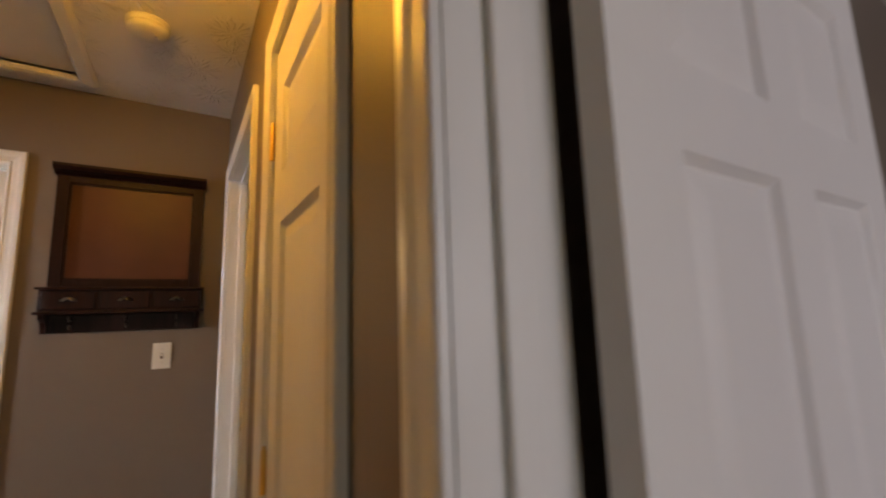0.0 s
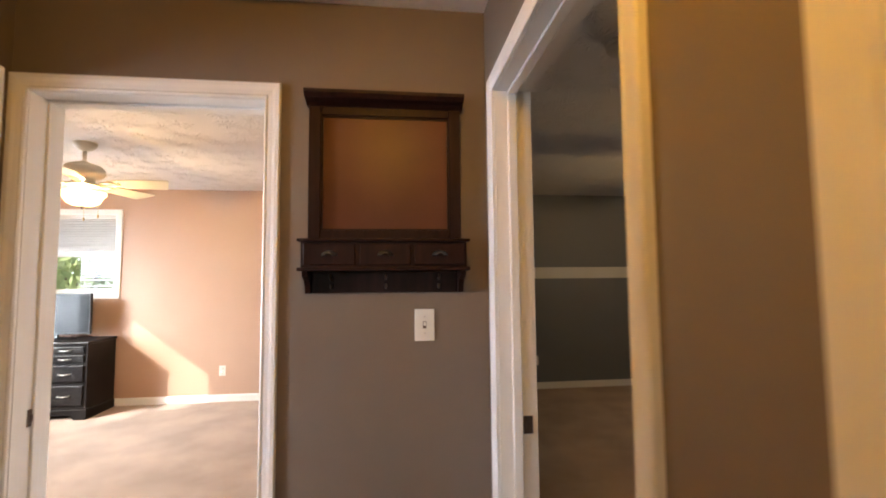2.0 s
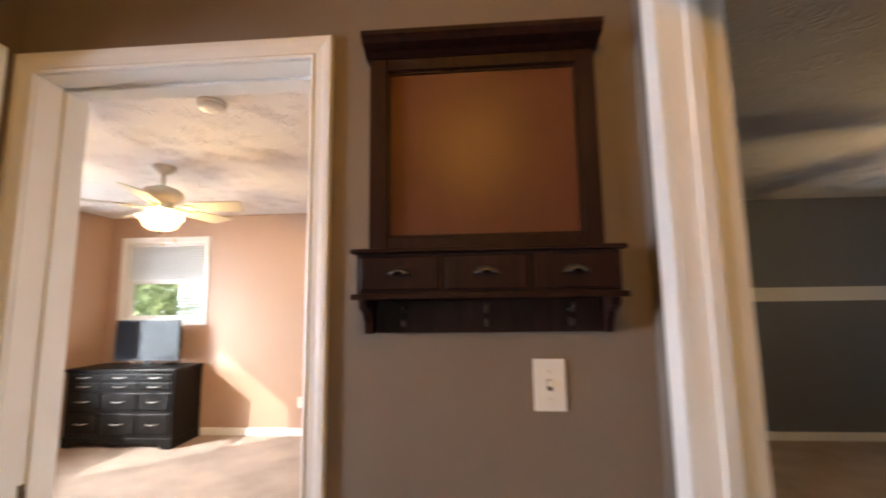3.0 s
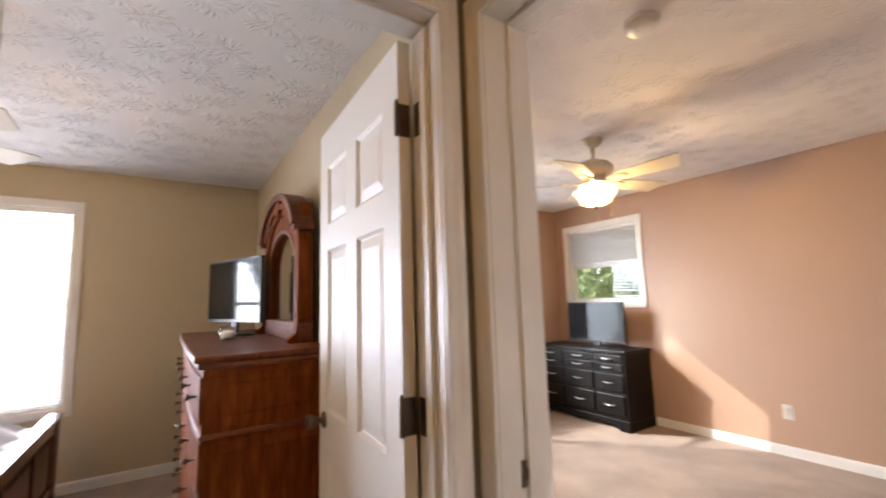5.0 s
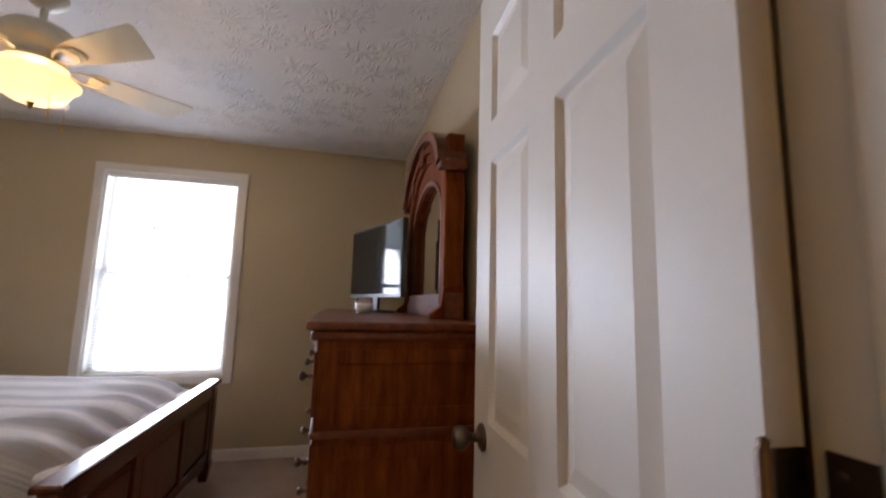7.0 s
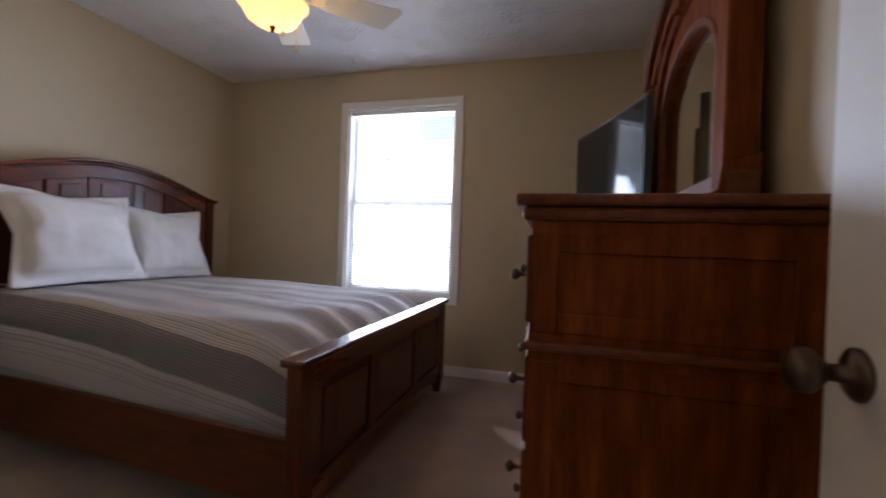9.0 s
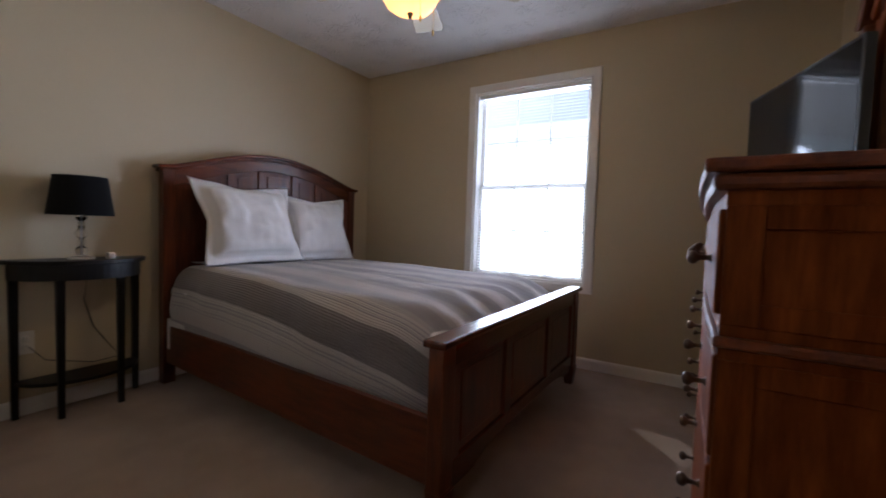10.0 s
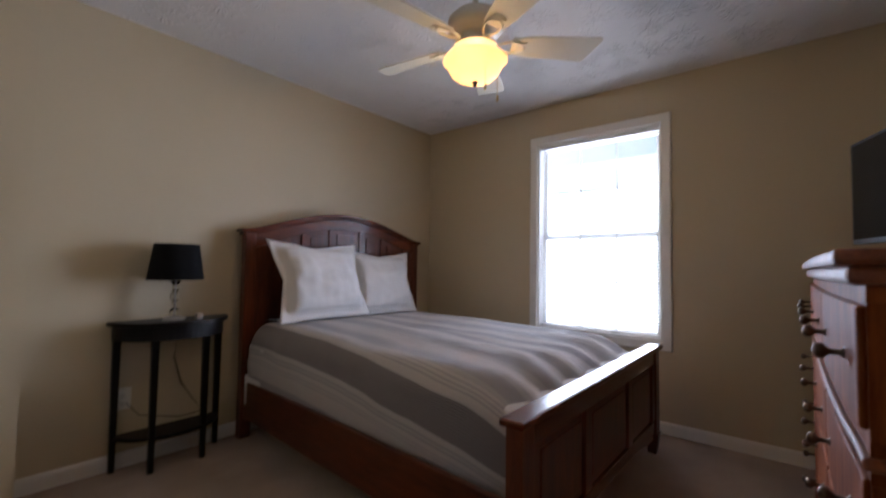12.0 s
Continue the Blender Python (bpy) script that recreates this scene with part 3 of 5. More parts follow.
def window(name, label, axis, win, pos, grid=False):
    a0, a1, z0, z1 = win
    e = thing(name, frame_pose(axis, (a0, a1), pos) @ pose(0, 0, z0), label, "window", kind="structure")
    w, h = a1 - a0, z1 - z0
    bm = bmesh.new()
    sweep(bm, [(0, 0), (0, h), (w, h), (w, 0)], WCASE, True, lambda p, t: (p.x, -t, p.y))
    part("casing", bm, WHITE, e)
    bm = bmesh.new()
    for s in ((0, 0.012, 0, h), (w - 0.012, w, 0, h), (0.012, w - 0.012, 0, 0.012), (0.012, w - 0.012, h - 0.012, h)):
        box(bm, s[0], s[1], 0.001, 0.119, s[2], s[3])
    part("reveal", bm, WHITE, e)
    m = h * 0.49
    for nm, lo, hi, y in (("lower_sash", 0.012, m + 0.02, 0.075), ("upper_sash", m - 0.02, h - 0.012, 0.098)):
        bm = bmesh.new()
        f = 0.035
        x0, x1 = 0.013, w - 0.013
        for s in ((x0, x0 + f, lo, hi), (x1 - f, x1, lo, hi), (x0 + f, x1 - f, lo, lo + f), (x0 + f, x1 - f, hi - f, hi)):
            box(bm, s[0], s[1], y - 0.01, y + 0.01, s[2], s[3])
        s_ob = part(nm, bm, WHITE, e)
        bm = bmesh.new()
        box(bm, x0 + f, x1 - f, y - 0.002, y + 0.002, lo + f, hi - f)
        g = part("pane", bm, GLASS, s_ob)
        g.visible_shadow = False
        if grid:
            gx0, gx1, gz0, gz1 = x0 + f, x1 - f, lo + f, hi - f
            third, mid = (gx1 - gx0) / 3, (gz0 + gz1) / 2
            bars = [(gx0 + third * k - 0.008, gx0 + third * k + 0.008, y + 0.003, y + 0.007, gz0, gz1) for k in (1, 2)]
            bars += [(gx0, gx0 + third - 0.009, y + 0.003, y + 0.007, mid - 0.008, mid + 0.008), (gx0 + third + 0.009, gx1 - third - 0.009, y + 0.003, y + 0.007, mid - 0.008, mid + 0.008),
                     (gx1 - third + 0.009, gx1, y + 0.003, y + 0.007, mid - 0.008, mid + 0.008)]
            for bar in bars:
                boxes("glazing_bar", [bar], WHITE, s_ob)
    return e


def blind(name, label, axis, win, pos, tilt, pitch=0.023, width=0.026, hang=None):
    a0, a1, z0, z1 = win
    w, h = a1 - a0 - 0.035, z1 - z0
    e = thing(name, frame_pose(axis, (a0, a1), pos) @ pose(0.0175, 0.035, z0), label, "window blind")
    bm = bmesh.new()
    box(bm, 0, w, -0.013, 0.013, h - 0.04, h - 0.013, 0.002)
    part("headrail", bm, VINYL, e)
    low = 0.03 if hang is None else h - hang
    count = int((h - 0.05 - low) / pitch)
    bm = bmesh.new()
    t = radians(tilt)
    for k in range(3):
        y = (k - 1) * width / 2
        z = 0.0015 if k == 1 else 0.0
        for x in (0.003, w - 0.003):
            bm.verts.new((x, y * math.cos(t), z + y * math.sin(t)))
    bm.verts.ensure_lookup_table()
    v = bm.verts
    top = [bm.faces.new((v[0], v[1], v[3], v[2])), bm.faces.new((v[2], v[3], v[5], v[4]))]
    bmesh.ops.solidify(bm, geom=top, thickness=0.0007)
    me = bpy.data.meshes.new("slat")
    bm.to_mesh(me)
    bm.free()
    me.materials.append(SLAT)
    for i in range(count):
        s = new("slat", me)
        s.parent = e
        s.location = (0, 0, low + 0.012 + i * pitch)
    bm = bmesh.new()
    box(bm, 0, w, -0.012, 0.012, low - 0.012, low, 0.002)
    part("bottom_rail", bm, VINYL, e)
    for x in (w * 0.14, w * 0.86):
        bm = bmesh.new()
        tube(bm, [(x, -0.013, low), (x, -0.013, h - 0.03)], 0.0008, 4)
        part("ladder_cord", bm, VINYL, e)
    bm = bmesh.new()
    tube(bm, [(0.05, -0.02, h - 0.03), (0.05, -0.022, h - 0.6)], 0.0035, 6)
    part("wand", bm, VINYL, e)
    return e


window("window_1", "tall white double-hung bedroom window", "-x", WM, -5.92, True)
window("window_2", "small white double-hung window in the brown wall", "+y", WB, YB)
window("window_3", "small white double-hung window in the slate grey wall", "+y", WG, YB)
window("window_4", "white double-hung window with blinds in the brown room", "-x", WW, XBW)
blind("window_blind", "white mini blind lowered over the tall bedroom window", "-x", WM, -5.92, 9)
blind("window_blind", "white mini blind lowered over the brown room window", "-x", WW, XBW, 26, 0.044, 0.050)
pleated = thing("pleated_shade", frame_pose("+y", WB[:2], YB) @ pose(0.02, 0.03, WB[2]), "light grey cellular shade pulled half way down", "window shade")
wb, hb = WB[1] - WB[0] - 0.04, WB[3] - WB[2]
bm = bmesh.new()
zig = [(0.0 if k % 2 else 0.008, hb - 0.045 - k * 0.0095) for k in range(40)]
prism(bm, zig + [(u + 0.0015, v) for u, v in zig[::-1]], (0.0, wb), lambda u, v, d: (d, u, v))
part("cloth", bm, SHADECLOTH, pleated)
boxes("headrail", [(0, wb, -0.012, 0.02, hb - 0.045, hb - 0.013)], VINYL, pleated, bevel=0.002)
boxes("bottom_rail", [(0, wb, -0.008, 0.014, hb - 0.436, hb - 0.416)], VINYL, pleated, bevel=0.002)
shade_thing = thing("roller_shade", frame_pose("+y", WG[:2], YB) @ pose(0.02, 0.03, WG[2]), "grey scalloped shade pulled half way down the window", "window shade")
bm = bmesh.new()
ww, hh = WG[1] - WG[0] - 0.04, WG[3] - WG[2]
out = [(0, hh - 0.014), (0, hh - 0.42)]
for i in range(1, 50):
    u = i / 50
    out.append((ww * u, hh - 0.42 - 0.028 * abs(math.sin(u * math.pi * 6))))
out += [(ww, hh - 0.42), (ww, hh - 0.014)]
prism(bm, out, (0, 0.002), lambda u, v, d: (u, d, v))
part("cloth", bm, GREYSHADE, shade_thing)
bm = bmesh.new()
tube(bm, [(0, 0.012, hh - 0.03), (ww, 0.012, hh - 0.03)], 0.014, 12)
part("roller", bm, GREYSHADE, shade_thing)



# ---- fixtures ----
def smoke_alarm(x, y):
    e = thing("smoke_alarm", pose(x, y, H), "round cream smoke alarm on the white ceiling", "smoke alarm")
    bm = bmesh.new()
    lathe(bm, [(0.068, 0), (0.068, -0.010), (0.064, -0.014), (0.062, -0.018), (0.066, -0.020), (0.064, -0.032), (0.055, -0.040), (0.02, -0.043), (0.001, -0.043)], 40)
    bmesh.ops.recalc_face_normals(bm, faces=bm.faces)
    part("body", bm, PLASTIC, e)
    bm = bmesh.new()
    lathe(bm, [(0.008, -0.042), (0.008, -0.046), (0.0005, -0.0465)], 14, (0.028, 0, 0))
    part("test_button", bm, WHITE, e)


smoke_alarm(-1.16, 3.775)
smoke_alarm(-2.545, 5.385)
smoke_alarm(-0.18, 4.605)

sw = thing("light_switch", pose(-1.078, YN, 1.215), "ivory toggle light switch on the taupe wall", "light switch")
boxes("plate", [(-0.036, 0.036, -0.006, -0.0005, -0.058, 0.058)], PLASTIC, sw, bevel=0.002)
boxes("toggle_slot", [(-0.0062, 0.0062, -0.0066, -0.0059, -0.0125, 0.0125)], BRONZE, sw)
boxes("toggle", [(-0.0042, 0.0042, -0.018, -0.005, -0.002, 0.011)], PLASTIC, sw, bevel=0.001)
for z in (-0.03, 0.03):
    bm = bmesh.new()
    lathe(bm, [(0.003, 0), (0.003, 0.001), (0.0005, 0.0014)], 10, (0, -0.006, z), Matrix.Rotation(radians(90), 3, "X"))
    part("screw", bm, NICKEL, sw)


def outlet(m, label):
    e = thing("wall_outlet", m, label, "wall outlet")
    boxes("plate", [(-0.035, 0.035, -0.005, -0.0005, -0.057, 0.057)], PLASTIC, e, bevel=0.002)
    for z in (-0.02, 0.02):
        bm = bmesh.new()
        lathe(bm, [(0.017, 0), (0.017, 0.0025), (0.0005, 0.0027)], 20, (0, -0.005, z), Matrix.Rotation(radians(90), 3, "X"))
        rec = part("receptacle", bm, PLASTIC, e)
        boxes("slots", [(-0.007, -0.005, -0.0080, -0.0077, z - 0.001, z + 0.007), (0.005, 0.007, -0.0080, -0.0077, z - 0.001, z + 0.007)], BLACKPLASTIC, rec)


outlet(pose(-3.135, YB, 0.345), "ivory duplex outlet low on the tan brown wall")
outlet(pose(0.55, YB, 0.345), "ivory duplex outlet low on the slate grey wall")
outlet(pose(-3.45, 1.08, 0.36, 0, 0, 180), "ivory duplex outlet behind the black console table")


# ---- hall board ----
bd = thing("wall_organizer", pose(-1.218, YN, 0), "espresso wooden wall organizer with cork panel, drawers and hooks", "wall organizer")
bm = bmesh.new()
prism(bm, [(0, 2.012), (-0.032, 2.012), (-0.05, 2.020), (-0.078, 2.026), (-0.088, 2.036), (-0.092, 2.038), (-0.092, 2.05), (0, 2.05)], (-0.283, 0.283), lambda u, v, d: (d, u, v))
part("crown", bm, DARKWOOD, bd)
boxes("stile", [(-0.275, -0.232, -0.03, 0, 1.522, 2.012)], DARKWOOD, bd, bevel=0.002)
boxes("stile", [(0.232, 0.275, -0.03, 0, 1.522, 2.012)], DARKWOOD, bd, bevel=0.002)
boxes("rail", [(-0.232, 0.232, -0.028, 0, 1.982, 2.012)], DARKWOOD, bd, bevel=0.002)
boxes("rail", [(-0.232, 0.232, -0.028, 0, 1.522, 1.56)], DARKWOOD, bd, bevel=0.002)
boxes("bead", [(-0.232, -0.226, -0.018, -0.002, 1.56, 1.982), (0.226, 0.232, -0.018, -0.002, 1.56, 1.982),
               (-0.226, 0.226, -0.018, -0.002, 1.976, 1.982), (-0.226, 0.226, -0.018, -0.002, 1.56, 1.566)], DARKWOOD, bd)
boxes("cork_panel", [(-0.226, 0.226, -0.012, -0.002, 1.566, 1.976)], CORK, bd, "brown cork panel")
boxes("top_shelf", [(-0.292, 0.292, -0.125, 0, 1.512, 1.522)], DARKWOOD, bd, bevel=0.003)
boxes("drawer_case", [(-0.282, 0.282, -0.105, 0, 1.425, 1.512)], DARKWOOD, bd, bevel=0.001)
boxes("bottom_shelf", [(-0.292, 0.292, -0.122, 0, 1.412, 1.425)], DARKWOOD, bd, bevel=0.003)
boxes("back_panel", [(-0.260, 0.260, -0.015, 0, 1.335, 1.412)], DARKWOOD, bd, bevel=0.002)
for s in (-1, 1):
    bm = bmesh.new()
    prism(bm, [(0, 1.412), (-0.10, 1.412), (-0.095, 1.395), (-0.06, 1.38), (-0.045, 1.36), (-0.04, 1.335), (0, 1.335)],
          (s * 0.270 - 0.009, s * 0.270 + 0.009), lambda u, v, d: (d, u, v))
    part("bracket", bm, DARKWOOD, bd)
for x in (-0.187, 0, 0.187):
    dr = boxes("drawer", [(x - 0.086, x + 0.086, -0.113, -0.1055, 1.432, 1.505)], DARKWOOD, bd, bevel=0.003)
    bm = bmesh.new()
    rows = []
    for i in range(9):
        a = math.pi * i / 8
        rows.append([bm.verts.new((x - 0.027 * math.cos(a) * c, -0.113 - 0.018 * math.sin(b), 1.464 + 0.017 * math.sin(a) * c))
                     for b, c in ((0, 1), (0.5, 0.92), (1.0, 0.75), (1.57, 0.4))])
    for a, b in zip(rows, rows[1:]):
        for k in range(3):
            bm.faces.new((a[k], a[k + 1], b[k + 1], b[k])).smooth = True
    bmesh.ops.solidify(bm, geom=bm.faces, thickness=0.0015)
    part("cup_pull", bm, PEWTER, dr, "dull pewter cup pull")
for x in (-0.19, 0, 0.19):
    bm = bmesh.new()
    tube(bm, [(x, -0.015, 1.385), (x, -0.045, 1.383), (x, -0.055, 1.392), (x, -0.056, 1.402)], 0.004, 8)
    tube(bm, [(x, -0.015, 1.365), (x, -0.03, 1.352), (x, -0.042, 1.354), (x, -0.045, 1.366)], 0.004, 8)
    part("coat_hook", bm, BRONZE, bd)


# ---- ceiling fans ----
def ceiling_fan(x, y, turn, body, blade_mat, label, bowl_z, blade_r=0.66, motor_z=0.13):
    e = thing("ceiling_fan", pose(x, y, 0), label, "ceiling fan")
    bm = bmesh.new()
    lathe(bm, [(0.075, H), (0.075, H - 0.012), (0.068, H - 0.030), (0.045, H - 0.052), (0.022, H - 0.062), (0.018, H - 0.066)], 32)
    part("canopy", bm, body, e)
    bm = bmesh.new()
    tube(bm, [(0, 0, H - 0.06), (0, 0, H - motor_z + 0.02)], 0.013, 12)
    part("downrod", bm, body, e)
    t = H - motor_z
    bm = bmesh.new()
    lathe(bm, [(0.02, t + 0.03), (0.035, t + 0.02), (0.06, t + 0.012), (0.105, t - 0.005), (0.128, t - 0.03), (0.132, t - 0.06), (0.118, t - 0.085),
               (0.09, t - 0.10), (0.07, t - 0.105), (0.07, t - 0.135), (0.10, t - 0.145), (0.105, t - 0.16)], 40)
    part("motor_housing", bm, body, e)
    zb = t - 0.14
    for k in range(5):
        m = Matrix.Rotation(radians(turn + 72 * k), 4, "Z") @ pose(0, 0, zb, -15)
        bm = bmesh.new()
        out = [(0.17, -0.045), (0.25, -0.060), (blade_r - 0.022, -0.078), (blade_r - 0.006, -0.072), (blade_r, -0.06), (blade_r - 0.05, 0.072), (blade_r - 0.055, 0.076), (blade_r - 0.07, 0.078), (0.25, 0.062), (0.17, 0.045)]
        prism(bm, out, (0, 0.006), lambda u, v, d: (u, v, d))
        bm.transform(m)
        part("blade", bm, blade_mat, e, bevel=0.0015)
        bm = bmesh.new()
        for s in (-1, 1):
            tube(bm, [(0.09, 0, -0.004), (0.13, s * 0.025, -0.006), (0.17, s * 0.036, -0.005), (0.205, s * 0.03, -0.004), (0.235, 0.0, -0.004)], 0.0055, 8)
        prism(bm, [(0.19, -0.028), (0.24, -0.03), (0.25, 0), (0.24, 0.03), (0.19, 0.028)], (-0.006, -0.001), lambda u, v, d: (u, v, d))
        bm.transform(m)
        part("blade_iron", bm, body, e)
    r = 0.145
    bz = bowl_z
    bm = bmesh.new()
    lathe(bm, [(0.100, bz + 0.115), (r, bz + 0.105), (r * 1.0, bz + 0.09), (r * 0.86, bz + 0.07), (r * 0.80, bz + 0.05), (r * 0.70, bz + 0.025), (r * 0.45, bz + 0.006),
               (0.012, bz)], 48, lobes=6, lobe=0.03)
    g = part("bowl_shade", bm, BOWL, e, "glowing frosted glass bowl")
    g.visible_shadow = False
    bm = bmesh.new()
    lathe(bm, [(0.012, bz + 0.004), (0.014, bz - 0.006), (0.008, bz - 0.012), (0.010, bz - 0.020), (0.002, bz - 0.028)], 16)
    part("finial", bm, BRONZE, e)
    for s, l in ((-1, 0.10), (1, 0.08)):
        bm = bmesh.new()
        tube(bm, [(s * 0.05, 0.09, bz + 0.1), (s * 0.05, 0.092, bz - l + 0.02)], 0.0012, 5)
        lathe(bm, [(0.001, 0.02), (0.005, 0.01), (0.005, -0.005), (0.001, -0.01)], 10, (s * 0.05, 0.092, bz - l + 0.01))
        part("pull_chain", bm, BRASS, e)
    return e


ceiling_fan(-4.33, 2.745, 61, FANWHITE, FANWHITE, "cream ceiling fan with lit scalloped bowl, in the bedroom", 1.95, 0.585, 0.155)
ceiling_fan(-3.50, 6.30, 4, FANWHITE, FANWHITE, "cream ceiling fan with lit bowl, in the brown room", 1.94, 0.60, 0.17)
ceiling_fan(1.85, 5.87, 30, BRONZE, BLADEDARK, "dark bronze ceiling fan with lit bowl and wooden blades", 1.93, 0.62, 0.17)
fix = thing("ceiling_light", pose(-1.24, 3.08, H), "round flush ceiling light with warm frosted glass", "ceiling light")
bm = bmesh.new()
lathe(bm, [(0.15, 0), (0.15, -0.02), (0.13, -0.03), (0.12, -0.03)], 32)
part("pan", bm, BRASS, fix)
bm = bmesh.new()
lathe(bm, [(0.125, -0.028), (0.12, -0.06), (0.09, -0.09), (0.04, -0.105), (0.001, -0.108)], 32)
g = part("glass_dome", bm, BOWL, fix, smooth=True)
g.visible_shadow = False


# ---- bed ----
BX0, BX1 = -5.605, -3.903
BC = (BX0 + BX1) / 2


bed = thing("bed", pose(BC, 0, 0), "cherry wood panel bed with arched headboard and low footboard", "bed")
hw = (BX1 - BX0) / 2
HC = -4.83 - BC
HH = 0.80


def crown(u, low, high):
    """Height of the headboard's edge: level at the ends, sweeping up into a shallow arch."""
    t = min(1.0, abs(u) / HH)
    return low + (high - low) * (1 - t ** 2) ** 1.45


for s in (-1, 1):
    boxes("headboard_post", [(HC + s * (HH - 0.035) - 0.035, HC + s * (HH - 0.035) + 0.035, 1.135, 1.192, 0, 1.295)], CHERRY, bed, bevel=0.004)
bm = bmesh.new()
N = 36
us = [(-0.73 + 1.46 * i / N) for i in range(N + 1)]
prism(bm, [(HC + us[0], 0.35)] + [(HC + u, crown(u, 1.30, 1.465)) for u in us] + [(HC + us[-1], 0.35)], (1.15, 1.164), lambda u, v, d: (u, d, v))
part("headboard", bm, CHERRY, bed)
for nm, over, z0, z1, y1 in (("crown_cove", 0.012, 1.278, 1.296, 1.190), ("crown_moulding", 0.030, 1.296, 1.318, 1.206)):
    bm = bmesh.new()
    vs = [-HH - over] + [-HH + 1.6 * i / 44 for i in range(45)] + [HH + over]
    prism(bm, [(HC + u, crown(u, z1, z1 + 0.165)) for u in vs] + [(HC + u, crown(u, z0, z0 + 0.165)) for u in vs[::-1]], (1.118, y1), lambda u, v, d: (u, d, v))
    part(nm, bm, CHERRY_X, bed, bevel=0.006)
bm = bmesh.new()
prism(bm, [(HC + u, crown(u, 1.277, 1.442)) for u in us] + [(HC + u, crown(u, 1.19, 1.368)) for u in us[::-1]], (1.164, 1.182), lambda u, v, d: (u, d, v))
part("headboard_top_rail", bm, CHERRY_X, bed, bevel=0.003)
for u0, u1 in ((-0.73, -0.62), (-0.395, -0.355), (-0.165, -0.125), (0.125, 0.165), (0.355, 0.395), (0.62, 0.73)):
    bm = bmesh.new()
    prism(bm, [(HC + u0, 0.5), (HC + u1, 0.5), (HC + u1, crown(u1, 1.188, 1.366)), (HC + u0, crown(u0, 1.188, 1.366))], (1.164, 1.180), lambda u, v, d: (u, d, v))
    part("headboard_stile", bm, CHERRY, bed, bevel=0.003)
for u0, u1 in ((-0.12, 0.12), (0.17, 0.35), (-0.35, -0.17), (0.40, 0.615), (-0.615, -0.40)):
    n = 8
    us2 = [u0 + (u1 - u0) * i / n for i in range(n + 1)]
    for k, (ins, y1) in enumerate(((0.0, 1.168), (0.030, 1.175))):
        fr = [min(max(u, u0 + ins), u1 - ins) for u in us2]
        bm = bmesh.new()
        prism(bm, [(HC + fr[0], 0.98 + ins), (HC + fr[-1], 0.98 + ins)] + [(HC + u, crown(u, 1.184, 1.362) - ins) for u in fr[::-1]], (1.1645 if k == 0 else 1.166, y1), lambda u, v, d: (u, d, v))
        bmesh.ops.remove_doubles(bm, verts=bm.verts, dist=0.0005)
        part("headboard_panel" if k == 0 else "raised_field", bm, CHERRY, bed, bevel=0.004)
FY0, FY1 = 3.172, 3.240
for s in (-1, 1):
    bm = bmesh.new()
    box(bm, s * (hw - 0.04) - 0.04, s * (hw - 0.04) + 0.04, FY0 + 0.005, FY1 - 0.005, 0.12, 0.61, 0.004)
    bmesh.ops.create_cone(bm, cap_ends=True, segments=4, radius1=0.032, radius2=0.052, depth=0.12,
                          matrix=pose(s * (hw - 0.045), (FY0 + FY1) / 2, 0.06, 0, 0, 45))
    part("footboard_post", bm, CHERRY, bed)
boxes("footboard_cap", [(-hw - 0.025, hw + 0.025, FY0 - 0.006, FY1 + 0.012, 0.608, 0.634)], CHERRY_X, bed, bevel=0.008)
boxes("footboard_top_rail", [(-hw + 0.08, hw - 0.08, FY0 + 0.012, FY1 - 0.012, 0.53, 0.608)], CHERRY_X, bed, bevel=0.003)
bm = bmesh.new()
low = [(-hw + 0.08, 0.10)] + [(u * 0.93, 0.10 + 0.045 * max(0, 1 - (abs(u) / 0.66) ** 4)) for u in us[1:-1]] + [(hw - 0.08, 0.10)]
prism(bm, low + [(hw - 0.08, 0.20), (-hw + 0.08, 0.20)], (FY0 + 0.012, FY1 - 0.012), lambda u, v, d: (u, d, v))
part("footboard_bottom_rail", bm, CHERRY_X, bed, bevel=0.003)
boxes("footboard_back", [(-hw + 0.08, hw - 0.08, FY0 + 0.03, FY1 - 0.03, 0.20, 0.53)], CHERRY, bed)
for u in (-hw + 0.10, -0.285, 0.285, hw - 0.10):
    boxes("footboard_stile", [(u - 0.035, u + 0.035, FY0 + 0.013, FY1 - 0.013, 0.20, 0.53)], CHERRY, bed, bevel=0.003)
for u0, u1 in ((-hw + 0.16, -0.345), (-0.225, 0.225), (0.345, hw - 0.16)):
    bm = bmesh.new()
    box(bm, u0, u1, FY1 - 0.032, FY1 - 0.020, 0.235, 0.495, 0.005)
    part("footboard_panel", bm, CHERRY, bed)
for s in (-1, 1):
    bm = bmesh.new()
    foot, head = s * (hw - 0.03), HC + s * (HH - 0.03)
    prism(bm, [(foot - 0.014, FY0 + 0.004), (foot + 0.014, FY0 + 0.004), (head + 0.014, 1.195), (head - 0.014, 1.195)], (0.13, 0.36), lambda u, v, d: (u, v, d))
    part("side_rail", bm, CHERRY_Y, bed, bevel=0.003)
boxes("box_spring", [(-hw + 0.14, hw - 0.14, 1.21, FY0 - 0.01, 0.22, 0.40)], LINEN, bed, "white box spring")
boxes("mattress", [(-hw + 0.15, hw - 0.15, 1.21, FY0 - 0.03, 0.402, 0.60)], LINEN, bed, "white mattress", 0.03)



